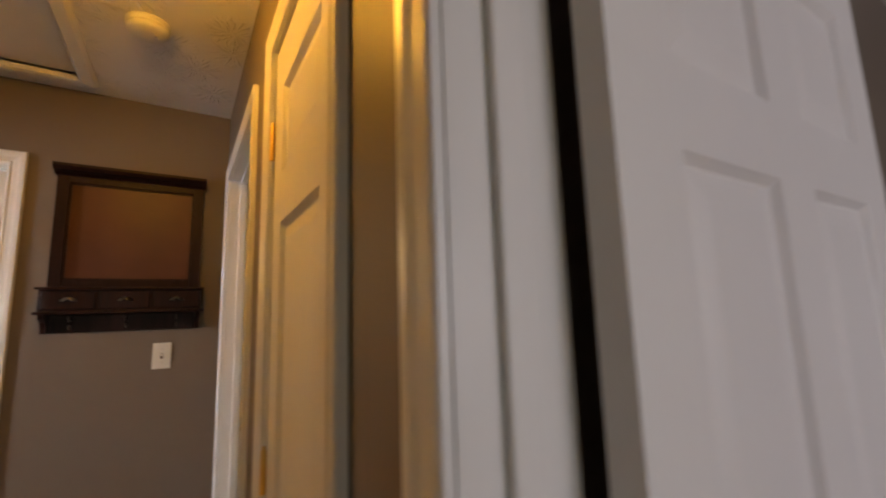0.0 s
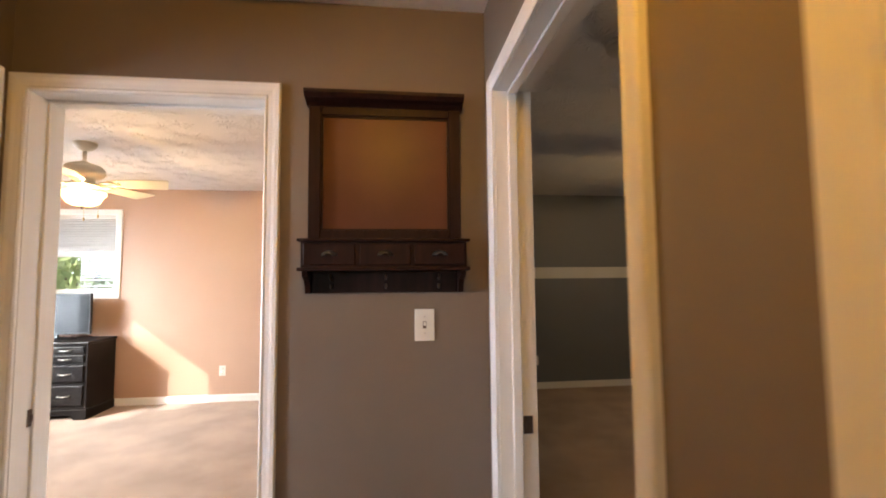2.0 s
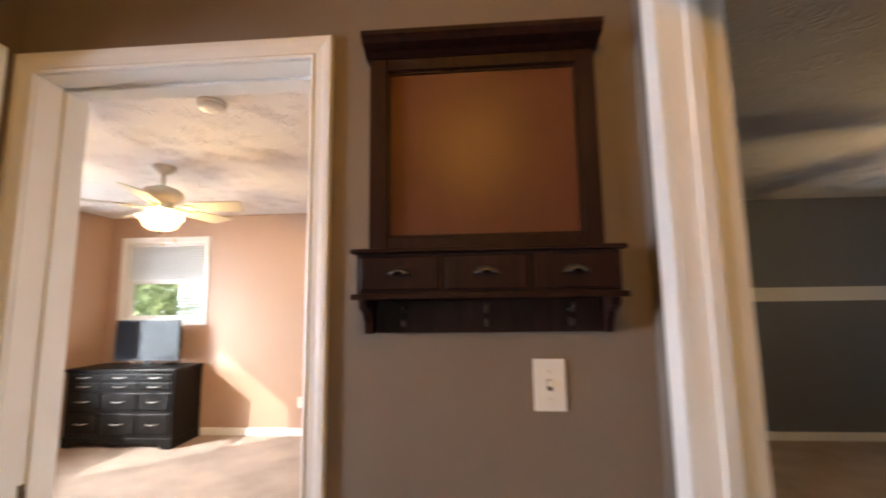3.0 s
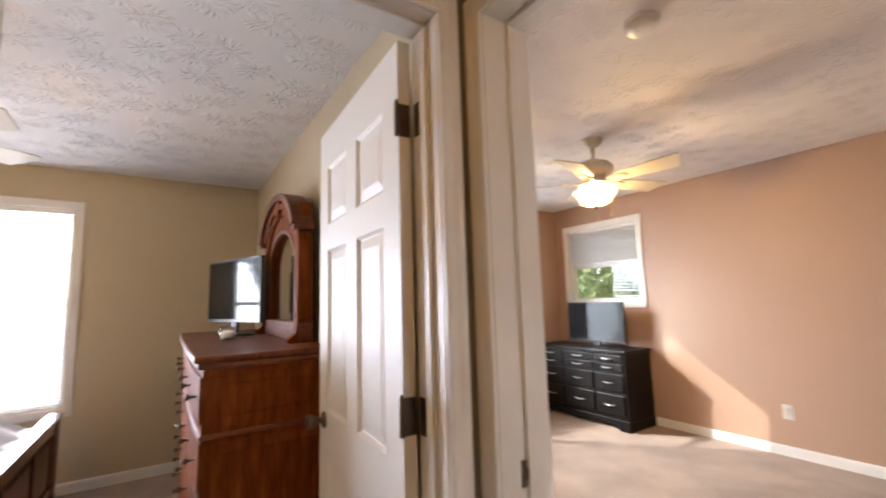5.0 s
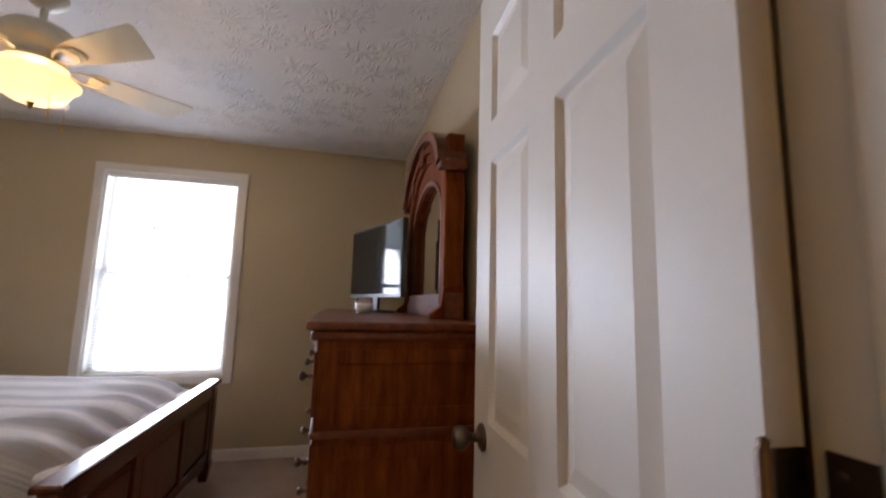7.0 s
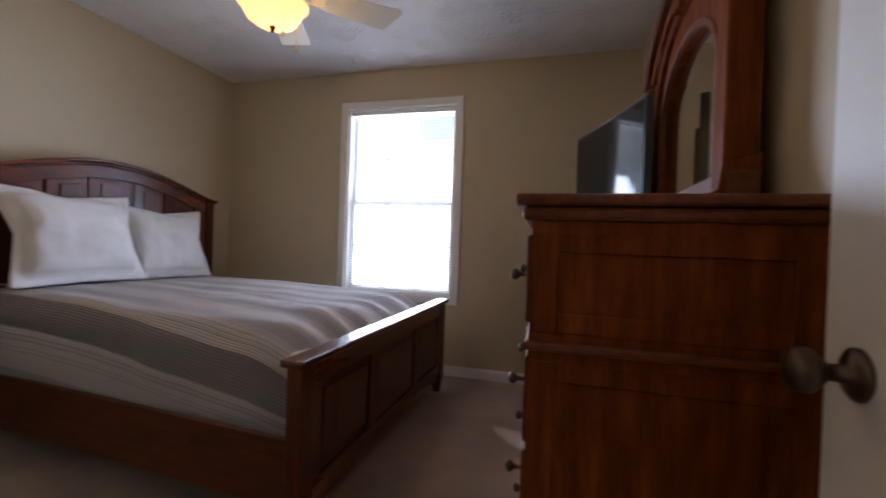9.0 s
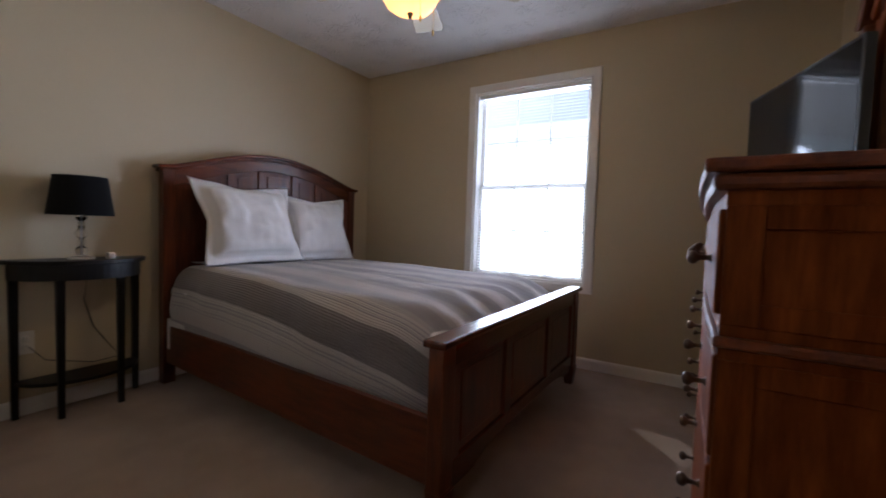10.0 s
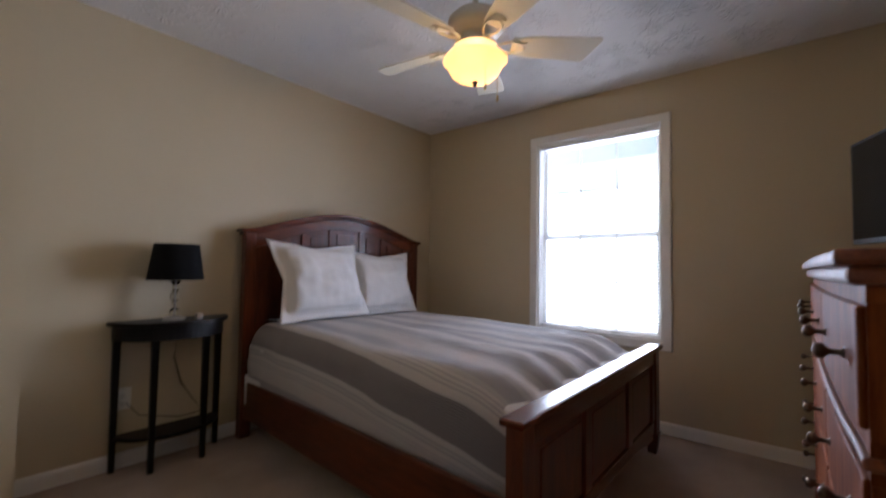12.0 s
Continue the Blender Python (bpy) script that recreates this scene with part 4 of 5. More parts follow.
bm = bmesh.new()
uvl = bm.loops.layers.uv.new("UVMap")
NU, NV = 90, 76
half, drop, R = 0.757, 0.36, 0.13
total = 2 * (half + drop)
grid = []
for j in range(NV + 1):
    v = j / NV
    y = 1.255 + (3.135 - 1.255) * v
    row = []
    for i in range(NU + 1):
        s = (-total / 2 + total * i / NU) * (0.93 + 0.09 * v)
        a = abs(s)
        sg = 1 if s >= 0 else -1
        flat = half - R
        arc = R * math.pi / 2
        ztop = 0.685
        if a < flat:
            x, z = a, ztop
        elif a < flat + arc:
            t = (a - flat) / R
            x, z = flat + R * math.sin(t), ztop - R * (1 - math.cos(t))
        else:
            x, z = half + 0.014 * math.sin(math.pi * min(1, (a - flat - arc) / 0.20)), ztop - R - (a - flat - arc)
        side = max(0.0, min(1.0, (a - flat) / 0.25))
        f = max(0.0, (v - 0.86) / 0.14)
        z += 0.022 - 0.045 * v ** 2 - 0.10 * f ** 2.2 * (1 - 0.6 * side)
        x -= 0.05 * f ** 2 * side
        w = noise.noise(Vector((s * 3.2, y * 1.6, 0.3))) * 0.014 + noise.noise(Vector((s * 9, y * 4.5, 1.3))) * 0.008 + 0.018 * max(0.0, (v - 0.7) / 0.3) * noise.noise(Vector((s * 6, y * 5, 7.3)))
        w += 0.012 * max(0.0, (v - 0.75) / 0.25) * math.sin(s * 26 + 3 * noise.noise(Vector((s * 3, y * 3, 5))))
        fold = side * max(0.0, min(1, (z - 0.37) / 0.15)) * (0.012 * math.sin(y * 8 + 2 * noise.noise(Vector((y * 2, 0, 0)))) + 0.008 * noise.noise(Vector((y * 9, z * 5, sg))))
        row.append((bm.verts.new((sg * (x + fold) + BC - 0.05 * (1 - v), y + 0.01 * noise.noise(Vector((s * 5, 3, 3))), z + w * (1 - 0.6 * side) + 0.012 * (1 - (s / half) ** 2 if a < half else 0))), s, y))
    grid.append(row)
for a, b in zip(grid, grid[1:]):
    for k in range(NU):
        q = (a[k], a[k + 1], b[k + 1], b[k])
        f = bm.faces.new([t[0] for t in q])
        f.smooth = True
        for lp, t in zip(f.loops, q):
            lp[uvl].uv = (abs(t[1]) - 0.145 * (max(0.0, t[2] - 1.255) / 1.87) ** 1.8, t[2])
bmesh.ops.recalc_face_normals(bm, faces=bm.faces)
bmesh.ops.solidify(bm, geom=bm.faces, thickness=0.014)
tagged(part("bedspread", bm, STRIPES), "ivory bedspread with grey stripes draped over the bed", "bedspread")


def pillow(m, w, h, t, seed, material, label, flange=0.05):
    e = thing("pillow", m, label, "pillow", "pillows on the bed")
    bm = bmesh.new()
    n = 34
    for side in (1, -1):
        g = []
        for j in range(n + 1):
            r = []
            for i in range(n + 1):
                u, v = 2 * i / n - 1, 2 * j / n - 1
                edge = max(abs(u), abs(v))
                pin = 1 - (0.19 if v > 0 else 0.03) * (1 - abs(u)) * abs(v) ** 3 - 0.0
                pinx = 1 - 0.19 * (1 - abs(v)) * abs(u) ** 3
                inner = 1 - flange * 2 / min(w, h)
                q = max(0.0, (1 - (abs(u) / inner) ** 2.4)) * max(0.0, (1 - (abs(v) / inner) ** 2.4))
                th = t / 2 * q ** 0.36
                nn = noise.noise(Vector((u * 2.2, v * 2.2, seed))) * 0.022 * min(1, q * 3) + noise.noise(Vector((u * 7, v * 2.5 + u * 2, seed + 4))) * 0.011 + noise.noise(Vector((u * 4 + v * 9, v * 3 - u * 6, seed + 7))) * 0.007
                th = th + 0.003 if edge < 0.999 else 0.0
                nn = nn * min(1, q * 2)
                r.append(bm.verts.new((u * w / 2 * pinx, side * th + nn * side * 0.8 + 0.012 * noise.noise(Vector((u * 3, v * 3, seed + 9))), v * h / 2 * pin)))
            g.append(r)
        for a, b in zip(g, g[1:]):
            for k in range(n):
                bm.faces.new((a[k], a[k + 1], b[k + 1], b[k])).smooth = True
    bmesh.ops.remove_doubles(bm, verts=bm.verts, dist=0.0008)
    bmesh.ops.recalc_face_normals(bm, faces=bm.faces)
    part("cover", bm, material, e)
    return e


pillow(pose(-4.49, 1.36, 0.992, 19, 0, 4), 0.76, 0.56, 0.22, 2.0, LINEN, "white euro pillow with flanged edge against the headboard")
pillow(pose(-5.09, 1.325, 0.962, 16, 0, -3), 0.64, 0.52, 0.18, 7.0, LINEN, "white euro pillow with flanged edge against the headboard")
pillow(pose(-4.55, 1.235, 0.925, 3, 0, 0), 0.62, 0.46, 0.09, 12.0, LINEN, "plain white sleeping pillow behind a larger pillow", 0.02)
pillow(pose(-5.14, 1.235, 0.925, 3, 0, 0), 0.60, 0.46, 0.09, 15.0, LINEN, "plain white sleeping pillow behind a larger pillow", 0.02)
cl = bmesh.new()
rows = []
for j in range(12):
    y = 1.215 + 0.20 * j / 11
    rows.append([cl.verts.new((BC - 0.05 + u, y, 0.736 + 0.010 * noise.noise(Vector((u * 7, y * 12, 2))))) for u in
                 [(-0.64 + 1.28 * i / 40) for i in range(41)]])
for a, b in zip(rows, rows[1:]):
    for k in range(40):
        cl.faces.new((a[k], a[k + 1], b[k + 1], b[k])).smooth = True
bmesh.ops.solidify(cl, geom=cl.faces, thickness=0.01)
tagged(part("sheet", cl, LINEN), "white folded sheet under the pillows at the bed's head", "bed sheet")


# ---- console table and lamp ----
TX, TY = -3.655, 1.105
tb = thing("console_table", pose(TX, TY, 0), "black half-moon console table with lower shelf, against the yellow wall", "console table")


def half_moon(rx, ry, z0, z1, n=28):
    bm = bmesh.new()
    out = [(rx * math.cos(math.pi * i / n), ry * math.sin(math.pi * i / n)) for i in range(n + 1)]
    prism(bm, out, (z0, z1), lambda u, v, d: (u, v, d))
    return bm


part("tabletop", half_moon(0.30, 0.25, 0.757, 0.778), BLACKWOOD, tb, bevel=0.004)
part("apron", half_moon(0.275, 0.225, 0.68, 0.757), BLACKWOOD, tb)
part("shelf", half_moon(0.262, 0.205, 0.165, 0.183), BLACKWOOD, tb, bevel=0.003)
for x, y in ((-0.255, 0.02), (0.255, 0.02), (-0.125, 0.175), (0.125, 0.175)):
    bm = bmesh.new()
    box(bm, x - 0.017, x + 0.017, y - 0.017, y + 0.017, 0, 0.69)
    for v in bm.verts:
        if v.co.z < 0.01:
            v.co.x += (x - v.co.x) * 0.25
            v.co.y += (y - v.co.y) * 0.25
    part("leg", bm, BLACKWOOD, tb, bevel=0.002)

lp = thing("table_lamp", pose(-3.635, 1.215, 0.778), "table lamp with black drum shade and stacked crystal balls", "table lamp")
bm = bmesh.new()
lathe(bm, [(0.055, 0), (0.055, 0.008), (0.048, 0.012), (0.015, 0.014)], 28)
part("base", bm, NICKEL, lp)
z = 0.016
for r in (0.026, 0.018, 0.026, 0.018, 0.024):
    bm = bmesh.new()
    lathe(bm, [(max(0.002, r * math.sin(math.pi * k / 8)), z + r - r * math.cos(math.pi * k / 8)) for k in range(9)], 16)
    part("crystal_ball", bm, CRYSTAL, lp)
    z += 2 * r
bm = bmesh.new()
tube(bm, [(0, 0, 0.01), (0, 0, z + 0.06)], 0.003, 8)
part("stem", bm, NICKEL, lp)
bm = bmesh.new()
lathe(bm, [(0.138, 0.222), (0.110, 0.418), (0.108, 0.418), (0.136, 0.222)], 40)
part("shade", bm, BLACKCLOTH, lp)
bm = bmesh.new()
for k in range(3):
    a = 2 * math.pi * k / 3
    tube(bm, [(0, 0, 0.40), (0.109 * math.cos(a), 0.109 * math.sin(a), 0.412)], 0.002, 6)
tube(bm, [(0, 0, z), (0, 0, 0.41)], 0.003, 8)
part("shade_spider", bm, NICKEL, lp)
cd = bmesh.new()
tube(cd, [(-3.66, 1.17, 0.79), (-3.70, 1.12, 0.782), (-3.70, 1.096, 0.70), (-3.68, 1.10, 0.55), (-3.72, 1.10, 0.40), (-3.80, 1.10, 0.27), (-3.84, 1.11, 0.21), (-3.72, 1.10, 0.20), (-3.52, 1.10, 0.26), (-3.46, 1.095, 0.34)], 0.0028, 6)
tagged(part("power_cord", cd, BLACKPLASTIC), "thin dark lamp cord hanging behind the console table", "power cord")
jc = thing("trinket", pose(-3.74, 1.27, 0.778), "small shiny metal cube on the black console table", "ornament")
boxes("body", [(-0.016, 0.016, -0.016, 0.016, 0, 0.032)], NICKEL, jc, bevel=0.004)


# ---- dresser with mirror ----
DX0, DX1, DYF, DYB, DZ = -5.56, -3.64, 3.948, 4.47, 1.125
dr = thing("dresser", pose(0, 0, 0), "tall reddish wooden dresser with serpentine drawer fronts and dark knobs", "dresser")
DC = (DX0 + DX1) / 2
DW = (DX1 - DX0) / 2


def bow(u):
    """How far the front stands out over the width: a swelling in the middle."""
    t = abs(u) / DW
    return 0.013 * max(0.0, 1 - (t / 0.92) ** 4)


def front_outline(extra, over, n=36):
    pts = [(DC + DW + over, DYB), (DC - DW - over, DYB)]
    for i in range(n + 1):
        u = -(DW + over) + 2 * (DW + over) * i / n
        pts.append((DC + u, DYF - extra - bow(min(DW, abs(u)))))
    return pts


bm = bmesh.new()
prism(bm, front_outline(0.036, 0.022), (DZ - 0.025, DZ), lambda u, v, d: (u, v, d))
part("top", bm, DRESSWOOD_X, dr, bevel=0.007)
bm = bmesh.new()
prism(bm, front_outline(0.022, 0.012), (DZ - 0.055, DZ - 0.025), lambda u, v, d: (u, v, d))
part("cornice", bm, DRESSWOOD_X, dr, bevel=0.010)
bm = bmesh.new()
prism(bm, front_outline(0, 0), (0.09, DZ - 0.055), lambda u, v, d: (u, v, d))
part("carcass", bm, DRESSWOOD, dr)
bm = bmesh.new()
prism(bm, front_outline(0.010, 0.010), (0.80, 0.82), lambda u, v, d: (u, v, d))
part("waist_moulding", bm, DRESSWOOD_X, dr, bevel=0.006)
bm = bmesh.new()
prism(bm, front_outline(0.012, 0.012), (0.0, 0.11), lambda u, v, d: (u, v, d))
part("plinth", bm, DRESSWOOD_X, dr, bevel=0.008)
for z0, z1 in ((0.13, 0.78), (0.84, 1.045)):
    for x, s in ((DX1, 1), (DX0, -1)):
        boxes("side_frame", [(x, x + s * 0.006, DYF + 0.0, DYF + 0.055, z0, z1), (x, x + s * 0.006, DYB - 0.055, DYB, z0, z1),
                             (x, x + s * 0.006, DYF + 0.055, DYB - 0.055, z1 - 0.04, z1), (x, x + s * 0.006, DYF + 0.055, DYB - 0.055, z0, z0 + 0.04)], DRESSWOOD, dr, bevel=0.002)
for z0, z1 in ((0.855, 1.04), (0.60, 0.785), (0.365, 0.585), (0.13, 0.35)):
    for u0, u1 in ((-0.952, -0.345), (-0.325, 0.325), (0.345, 0.952)):
        bm = bmesh.new()
        n = 10
        fr = [(DC + u0 + (u1 - u0) * i / n, u0 + (u1 - u0) * i / n) for i in range(n + 1)]
        out = [(x, DYF - bow(u) - 0.008 - (0.003 if z0 > 0.8 else 0)) for x, u in fr] + [(x, DYF - bow(u) + 0.004) for x, u in fr[::-1]]
        prism(bm, out, (z0, z1), lambda u, v, d: (u, v, d))
        d = part("drawer", bm, DRESSWOOD, dr, bevel=0.006)
        for q in ((u0 + 0.14, u1 - 0.14) if u1 - u0 > 0.3 else ((u0 + u1) / 2,)):
            yk = DYF - bow(q) - 0.008 - (0.003 if z0 > 0.8 else 0)
            bm = bmesh.new()
            lathe(bm, [(0.010, 0), (0.009, 0.002), (0.005, 0.005), (0.0055, 0.020), (0.009, 0.024), (0.0140, 0.029), (0.0140, 0.036), (0.011, 0.041), (0.0005, 0.044)], 16,
                  (DC + q, yk, (z0 + z1) / 2), Matrix.Rotation(radians(90), 3, "X"))
            part("knob", bm, BRONZE, d, "dark aged bronze knob", smooth=True)

mr = thing("dresser_mirror", pose(-4.40, 4.465, DZ), "arched mirror in a carved reddish wooden frame, on the dresser", "mirror")


def arch_line(half, spring, top, n=26):
    return [(half * math.cos(math.pi * i / n), spring + (top - spring) * math.sin(math.pi * i / n)) for i in range(n + 1)]


def ring(name, o, i, y0, y1, z0, material, bevel=0.006):
    bm = bmesh.new()
    A = [(o[0][0], z0)] + o + [(o[-1][0], z0)]
    B = [(i[0][0], z0)] + i + [(i[-1][0], z0)]
    for k in range(len(A) - 1):
        vs = [[bm.verts.new((p[0], y, p[1])) for p in (A[k], A[k + 1], B[k + 1], B[k])] for y in (y0, y1)]
        bm.faces.new(vs[0])
        bm.faces.new(vs[1][::-1])
        bm.faces.new((vs[0][0], vs[0][1], vs[1][1], vs[1][0]))
        bm.faces.new((vs[0][2], vs[0][3], vs[1][3], vs[1][2]))
    bmesh.ops.remove_doubles(bm, verts=bm.verts, dist=0.0002)
    bmesh.ops.recalc_face_normals(bm, faces=bm.faces)
    return part(name, bm, material, mr, bevel=bevel)


ring("outer_frame", arch_line(0.46, 0.50, 0.845), arch_line(0.38, 0.47, 0.745), -0.080, 0.0, 0.06, DRESSWOOD)
ring("inner_frame", arch_line(0.39, 0.47, 0.755), arch_line(0.335, 0.42, 0.635), -0.062, -0.004, 0.10, DRESSWOOD)
ring("inner_bead", arch_line(0.350, 0.43, 0.655), arch_line(0.333, 0.42, 0.632), -0.070, -0.050, 0.105, DRESSWOOD_X, 0.003)
ring("carved_arch", arch_line(0.445, 0.55, 0.815)[3:-3], arch_line(0.415, 0.53, 0.78)[3:-3], -0.097, -0.075, 0.66, DRESSWOOD, 0.004)
ring("crown_arch", arch_line(0.495, 0.56, 0.870)[2:-2], arch_line(0.455, 0.54, 0.832)[2:-2], -0.120, 0.0, 0.625, DRESSWOOD_X, 0.006)
boxes("bottom_rail", [(-0.48, 0.48, -0.075, -0.003, 0.0, 0.10)], DRESSWOOD_X, mr, bevel=0.005)
for s in (-1, 1):
    bm = bmesh.new()
    prism(bm, [(0, 0), (-0.13, 0), (-0.13, 0.02), (-0.09, 0.05), (-0.083, 0.12), (0, 0.14)], (s * 0.455 - 0.02, s * 0.455 + 0.02), lambda u, v, d: (d, u, v))
    part("foot_bracket", bm, DRESSWOOD, mr, bevel=0.003)
    boxes("capital", [(s * 0.455 - 0.035, s * 0.455 + 0.035, -0.110, 0.0, 0.595, 0.622)], DRESSWOOD_X, mr, bevel=0.006)
    boxes("shoulder_block", [(s * 0.430 - 0.033, s * 0.430 + 0.033, -0.073, -0.005, 0.60, 0.745)], DRESSWOOD, mr, bevel=0.004)
    bm = bmesh.new()
    tube(bm, [(s * 0.16, -0.078, 0.765), (s * 0.24, -0.082, 0.745), (s * 0.31, -0.084, 0.695), (s * 0.35, -0.080, 0.63)], [0.004, 0.010, 0.010, 0.004], 8)
    part("carved_leaf", bm, DRESSWOOD_X, mr)
bm = bmesh.new()
prism(bm, [(-0.045, 0.745), (0.045, 0.745), (0.060, 0.845), (0, 0.862), (-0.060, 0.845)], (-0.100, -0.070), lambda u, v, d: (u, d, v))
part("keystone", bm, DRESSWOOD, mr, bevel=0.006)
bm = bmesh.new()
prism(bm, [(0.36, 0.09)] + arch_line(0.36, 0.44, 0.665) + [(-0.36, 0.09)], (-0.034, -0.030), lambda u, v, d: (u, d, v))
part("mirror_glass", bm, MIRROR, mr, "silvered arched mirror glass")
bm = bmesh.new()
prism(bm, [(0.41, 0.07)] + arch_line(0.41, 0.47, 0.77) + [(-0.41, 0.07)], (-0.022, -0.002), lambda u, v, d: (u, d, v))
part("backboard", bm, DARKWOOD, mr)


def television(m, w, h, label, lift=0.085):
    e = thing("television", m, label, "television")
    bm = bmesh.new()
    box(bm, -w / 2, w / 2, 0, 0.035, lift, lift + h, 0.004)
    box(bm, -w * 0.3, w * 0.3, 0.035, 0.06, lift + 0.05, lift + h - 0.1, 0.006)
    part("case", bm, BLACKPLASTIC, e)
    boxes("screen", [(-w / 2 + 0.014, w / 2 - 0.014, -0.0015, -0.0005, lift + 0.022, lift + h - 0.014)], SCREEN, e, "glossy dark screen")
    boxes("neck", [(-0.04, 0.04, 0.015, 0.035, 0.012, lift + 0.03)], BLACKPLASTIC, e, bevel=0.003)
    bm = bmesh.new()
    lathe(bm, [(0.13, 0), (0.13, 0.006), (0.10, 0.012), (0.03, 0.014), (0.001, 0.014)], 36)
    for v in bm.verts:
        v.co.x *= 1.7
        v.co.y = v.co.y * 0.75 + 0.02
    part("stand", bm, BLACKPLASTIC, e)
    return e


television(pose(-4.96, 4.195, DZ, 0, 0, 19), 0.745, 0.44, "black flat television angled on the wooden dresser")
cj = thing("candle_jar", pose(-4.47, 4.12, DZ), "small glass jar candle with cream wax", "candle")
bm = bmesh.new()
lathe(bm, [(0.034, 0), (0.042, 0.012), (0.045, 0.04), (0.040, 0.075), (0.038, 0.078), (0.037, 0.075), (0.041, 0.04), (0.038, 0.014), (0.030, 0.006)], 28)
g = part("jar", bm, CRYSTAL, cj)
g.visible_shadow = False
bm = bmesh.new()
lathe(bm, [(0.001, 0.007), (0.034, 0.008), (0.038, 0.02), (0.039, 0.045), (0.001, 0.046)], 24)
part("wax", bm, WAX, cj)


# ---- brown room chest ----
bk = thing("chest_of_drawers", pose(-4.83, 7.80, 0), "black wooden chest of drawers with silver handles, in the brown room", "chest of drawers")
W2, D2 = 0.575, 0.215
boxes("top", [(-W2 - 0.015, W2 + 0.015, -D2 - 0.02, D2, 0.738, 0.768)], BLACKWOOD, bk, bevel=0.008)
boxes("carcass", [(-W2, W2, -D2, D2, 0.08, 0.738)], BLACKWOOD, bk, bevel=0.003)
bm = bmesh.new()
prism(bm, [(-W2 - 0.01, 0), (-W2 - 0.01, 0.10), (W2 + 0.01, 0.10), (W2 + 0.01, 0), (W2 - 0.10, 0), (W2 - 0.13, 0.045), (0.15, 0.05), (0, 0.03), (-0.15, 0.05), (-W2 + 0.13, 0.045), (-W2 + 0.10, 0)],
      (-D2 - 0.012, -D2 + 0.01), lambda u, v, d: (u, d, v))
part("base_rail", bm, BLACKWOOD, bk, bevel=0.003)
for s in (-1, 1):
    boxes("side_base", [(s * (W2 - 0.005) - 0.012, s * (W2 - 0.005) + 0.012, -D2 + 0.011, D2, 0, 0.09)], BLACKWOOD, bk)
cols = [(-W2 + 0.03, -0.20), (-0.18, W2 * 0.34), (W2 * 0.34 + 0.02, W2 - 0.03)]
rows = [(0.655, 0.72, 3), (0.565, 0.635, 3), (0.37, 0.535, 3), (0.14, 0.335, 3)]
for z0, z1, k in rows:
    for u0, u1 in cols:
        d = boxes("drawer", [(u0, u1, -D2 - 0.016, -D2 + 0.002, z0, z1)], BLACKWOOD, bk, bevel=0.006)
        c0, zc = (u0 + u1) / 2, (z0 + z1) / 2
        bm = bmesh.new()
        tube(bm, [(c0 - 0.055, -D2 - 0.016, zc), (c0 - 0.052, -D2 - 0.034, zc), (c0, -D2 - 0.040, zc - 0.004), (c0 + 0.052, -D2 - 0.034, zc), (c0 + 0.055, -D2 - 0.016, zc)], 0.0055, 8)
        part("handle", bm, NICKEL, d, "silver bow handle")
television(pose(-4.75, 7.80, 0.768, 0, 0, 0), 0.72, 0.43, "black flat television on the black chest", 0.05)

# ---- grey bedroom ----
bn = thing("bench", pose(2.12, 6.1, 0), "tan upholstered bench with dark curved X legs at the bed's foot", "bench")
boxes("seat_cushion", [(-0.25, 0.25, -0.66, 0.66, 0.395, 0.485)], FABRIC, bn, "tan upholstered seat", 0.03)
boxes("seat_rail", [(-0.23, 0.23, -0.64, 0.64, 0.37, 0.394)], DARKWOOD, bn, bevel=0.004)
for y in (-0.53, 0.53):
    for s in (-1, 1):
        bm = bmesh.new()
        tube(bm, [(-0.22 * s, y, 0.005), (-0.20 * s, y, 0.10), (-0.06 * s, y + 0.002 * s, 0.19), (0.10 * s, y, 0.27), (0.19 * s, y, 0.37)], [0.020, 0.022, 0.026, 0.024, 0.022], 10)
        part("leg", bm, BLACKWOOD, bn)
for s in (-1, 1):
    for k in (-1, 1):
        bm = bmesh.new()
        tube(bm, [(-0.2 * s, k * 0.53, 0.10), (-0.2 * s, k * 0.42, 0.21), (-0.2 * s, k * 0.28, 0.17), (-0.2 * s, k * 0.10, 0.28), (-0.2 * s, 0, 0.37)], 0.017, 8)
        part("curved_brace", bm, DARKWOOD, bn)
boxes("stretcher", [(-0.02, 0.02, -0.53, 0.53, 0.17, 0.2)], DARKWOOD, bn, bevel=0.004)
gb = thing("bed", pose(3.30, 6.05, 0), "large bed with cream quilt and grey bedding", "bed")
# The base is black so that its colour carries the shadow low on the bed.
boxes("base", [(-0.98, 0.94, -0.78, 0.78, 0.01, 0.38)], BLACKCLOTH, gb, "bed skirt, coloured black for the shadow under the bed", 0.02)
boxes("mattress", [(-1.0, 0.93, -0.80, 0.80, 0.382, 0.72)], SKIRTCLOTH, gb, "grey sheeted mattress", 0.06)
boxes("headboard", [(1.055, 1.085, -0.84, 0.84, 0.0, 1.15)], DARKWOOD, gb, bevel=0.01)
bm = bmesh.new()
rows2 = []
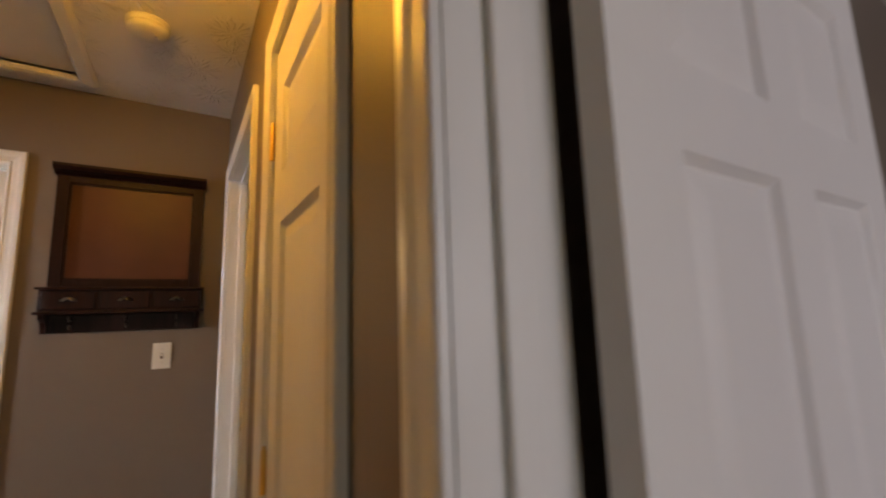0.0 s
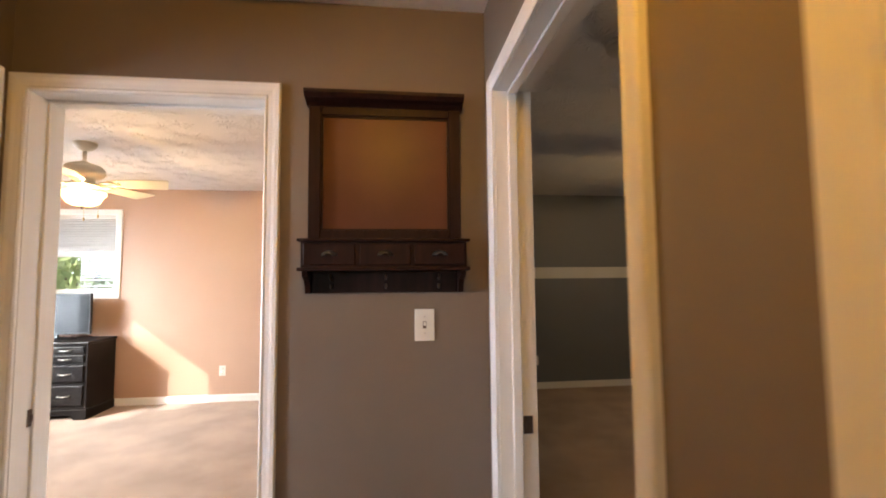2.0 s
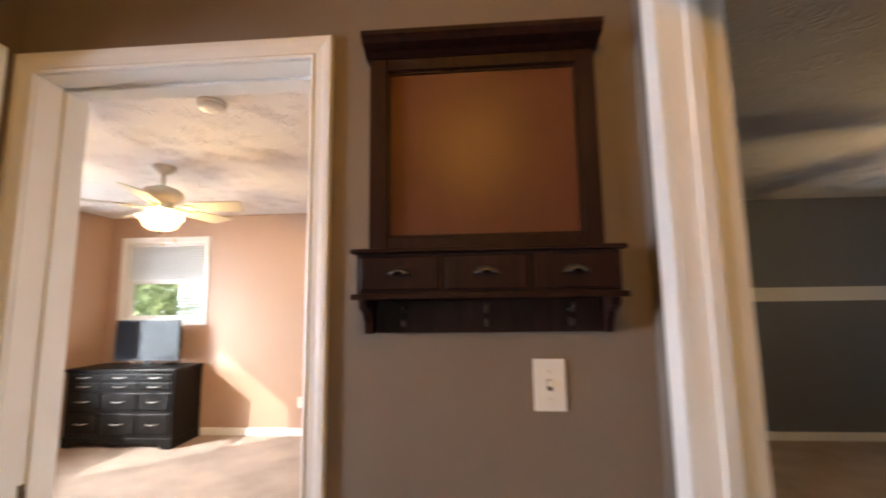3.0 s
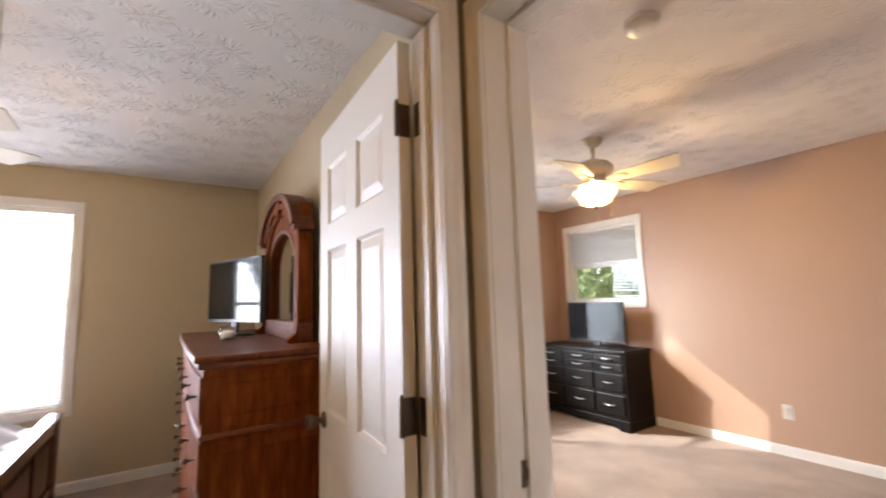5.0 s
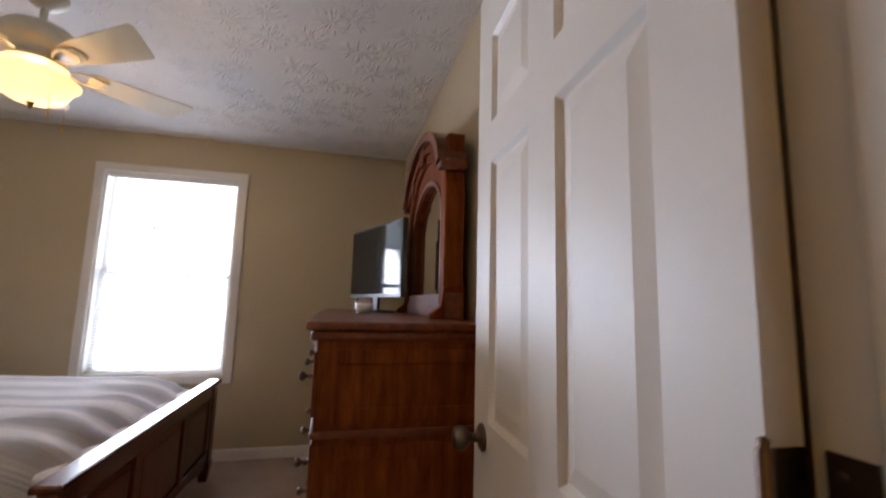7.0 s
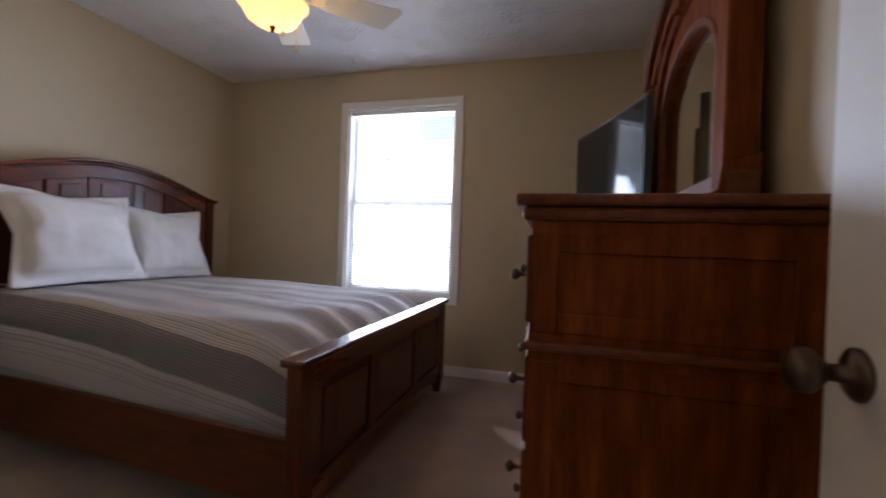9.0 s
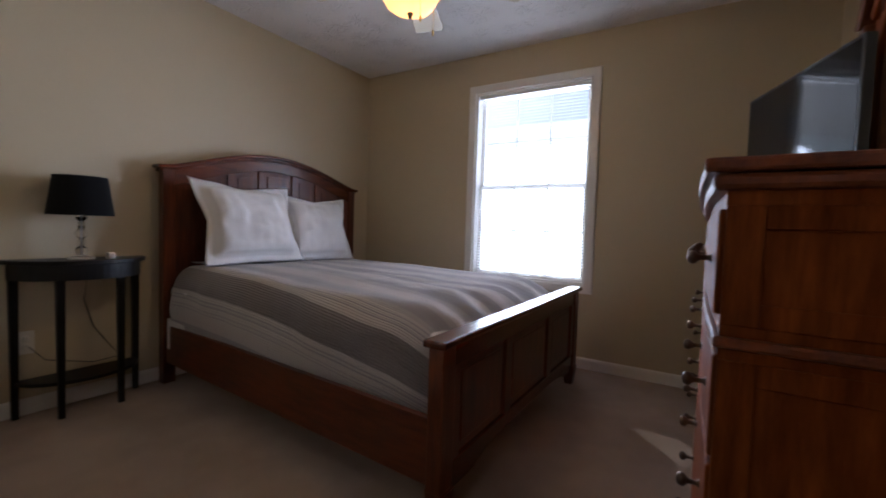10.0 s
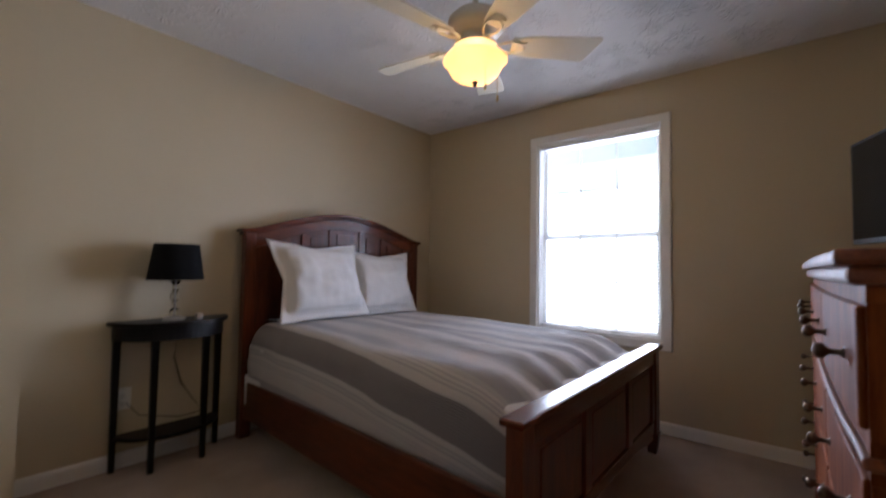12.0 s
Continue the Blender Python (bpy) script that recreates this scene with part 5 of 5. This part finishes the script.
for j in range(41):
    y = -0.88 + 1.76 * j / 40
    r = []
    for i in range(41):
        x = -1.10 + 1.94 * i / 40
        ex = max(0, (-0.84 - x) / 0.26)
        ey = max(0, (abs(y) - 0.66) / 0.22)
        z = 0.885 - 0.20 * min(1, ex) ** 2.2 - 0.24 * min(1, ey) ** 2.2 + 0.012 * noise.noise(Vector((x * 3, y * 3, 8))) + 0.006 * noise.noise(Vector((x * 9, y * 9, 2)))
        r.append(bm.verts.new((x, y, z)))
    rows2.append(r)
for a, b in zip(rows2, rows2[1:]):
    for k in range(40):
        bm.faces.new((a[k], a[k + 1], b[k + 1], b[k])).smooth = True
bmesh.ops.solidify(bm, geom=bm.faces, thickness=0.09)
part("quilt", bm, QUILT, gb, "thick cream quilt")
ns = thing("nightstand", pose(4.12, 7.46, 0), "dark wooden nightstand against the slate grey wall", "nightstand")
boxes("top", [(-0.27, 0.26, -0.25, 0.25, 0.755, 0.78)], DARKWOOD, ns, bevel=0.004)
boxes("body", [(-0.25, 0.26, -0.23, 0.23, 0.08, 0.755)], DARKWOOD, ns)
for z0 in (0.16, 0.47):
    boxes("drawer", [(-0.265, -0.251, -0.21, 0.21, z0, z0 + 0.22)], DARKWOOD, ns, bevel=0.003)
for sx in (-0.22, 0.23):
    for sy in (-0.2, 0.2):
        boxes("foot", [(sx - 0.02, sx + 0.02, sy - 0.02, sy + 0.02, 0, 0.079)], DARKWOOD, ns)
gl = thing("table_lamp", pose(4.10, 7.46, 0.78), "pale ceramic table lamp with white shade on the dark nightstand", "table lamp")
bm = bmesh.new()
lathe(bm, [(0.06, 0), (0.085, 0.03), (0.10, 0.10), (0.085, 0.18), (0.03, 0.24), (0.015, 0.28), (0.012, 0.33)], 28)
part("base", bm, surface("pale_blue_ceramic", (0.45, 0.50, 0.56), 0.25, 0.04, 5, 50, 0.02), gl)
bm = bmesh.new()
lathe(bm, [(0.16, 0.30), (0.12, 0.52), (0.118, 0.52), (0.158, 0.30)], 32)
part("shade", bm, LINEN, gl)

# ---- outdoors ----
# Added glowing wall on the lawn; it only whitens the window view.
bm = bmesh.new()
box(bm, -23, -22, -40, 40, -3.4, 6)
tagged(part("backdrop", bm, VIEWGLOW), "glowing pale wall added to whiten the view through the windows", "backdrop", kind="structure")
bm = bmesh.new()
box(bm, -220, 220, -220, 220, -3.6, -3.4)
tagged(part("ground", bm, GRASS), "green lawn outside and below the windows", "ground", kind="structure")


def tree(x, y, h, seed):
    rnd = random.Random(seed)
    e = thing("tree", pose(x, y, -3.4), "leafy green garden tree outside the window", "tree", "garden trees")
    bm = bmesh.new()
    tube(bm, [(0, 0, 0), (0.1, 0.05, h * 0.3), (0.05, 0.1, h * 0.55), (0, 0, h * 0.85)], [0.22, 0.17, 0.11, 0.04], 10)
    for k in range(8):
        a = k * 2.4
        z = h * (0.3 + 0.06 * k)
        q = h * 0.3
        tube(bm, [(0.05, 0.05, z), (q * 0.5 * math.cos(a), q * 0.5 * math.sin(a), z + q * 0.3), (q * math.cos(a), q * math.sin(a), z + q * 0.5)], [0.07, 0.05, 0.02], 6)
    part("trunk", bm, BARK, e)
    verts, faces = [], []
    for k in range(1700):
        c = Vector((rnd.gauss(0, 1), rnd.gauss(0, 1), rnd.gauss(0, 1)))
        c = c.normalized() * rnd.random() ** 0.4
        clump = 1 + 0.35 * noise.noise(c * 2.4 + Vector((seed, 0, 0)))
        p = Vector((c.x * h * 0.36 * clump, c.y * h * 0.36 * clump, h * 0.62 + c.z * h * 0.36 * clump))
        q = Euler((rnd.random() * 6, rnd.random() * 6, rnd.random() * 6)).to_matrix()
        s = 0.16 + 0.10 * rnd.random()
        i = len(verts)
        verts += [p + q @ Vector(v) * s for v in ((-1, 0, 0), (0, -0.5, 0.1), (1, 0, 0), (0, 0.5, 0.1))]
        faces.append((i, i + 1, i + 2, i + 3))
    me = bpy.data.meshes.new("crown")
    me.from_pydata(verts, [], faces)
    me.materials.append(LEAVES)
    o = new("crown", me)
    o.parent = e


for i, (x, y, h) in enumerate(((-6.5, 24, 8), (-11, 27, 9), (-2, 29, 9), (3, 26, 8), (8, 25, 9), (13, 28, 8), (-16, 25, 8), (-13, 21, 8), (-19, 22, 9), (-23, 27, 9))):
    tree(x, y, h, i + 1)
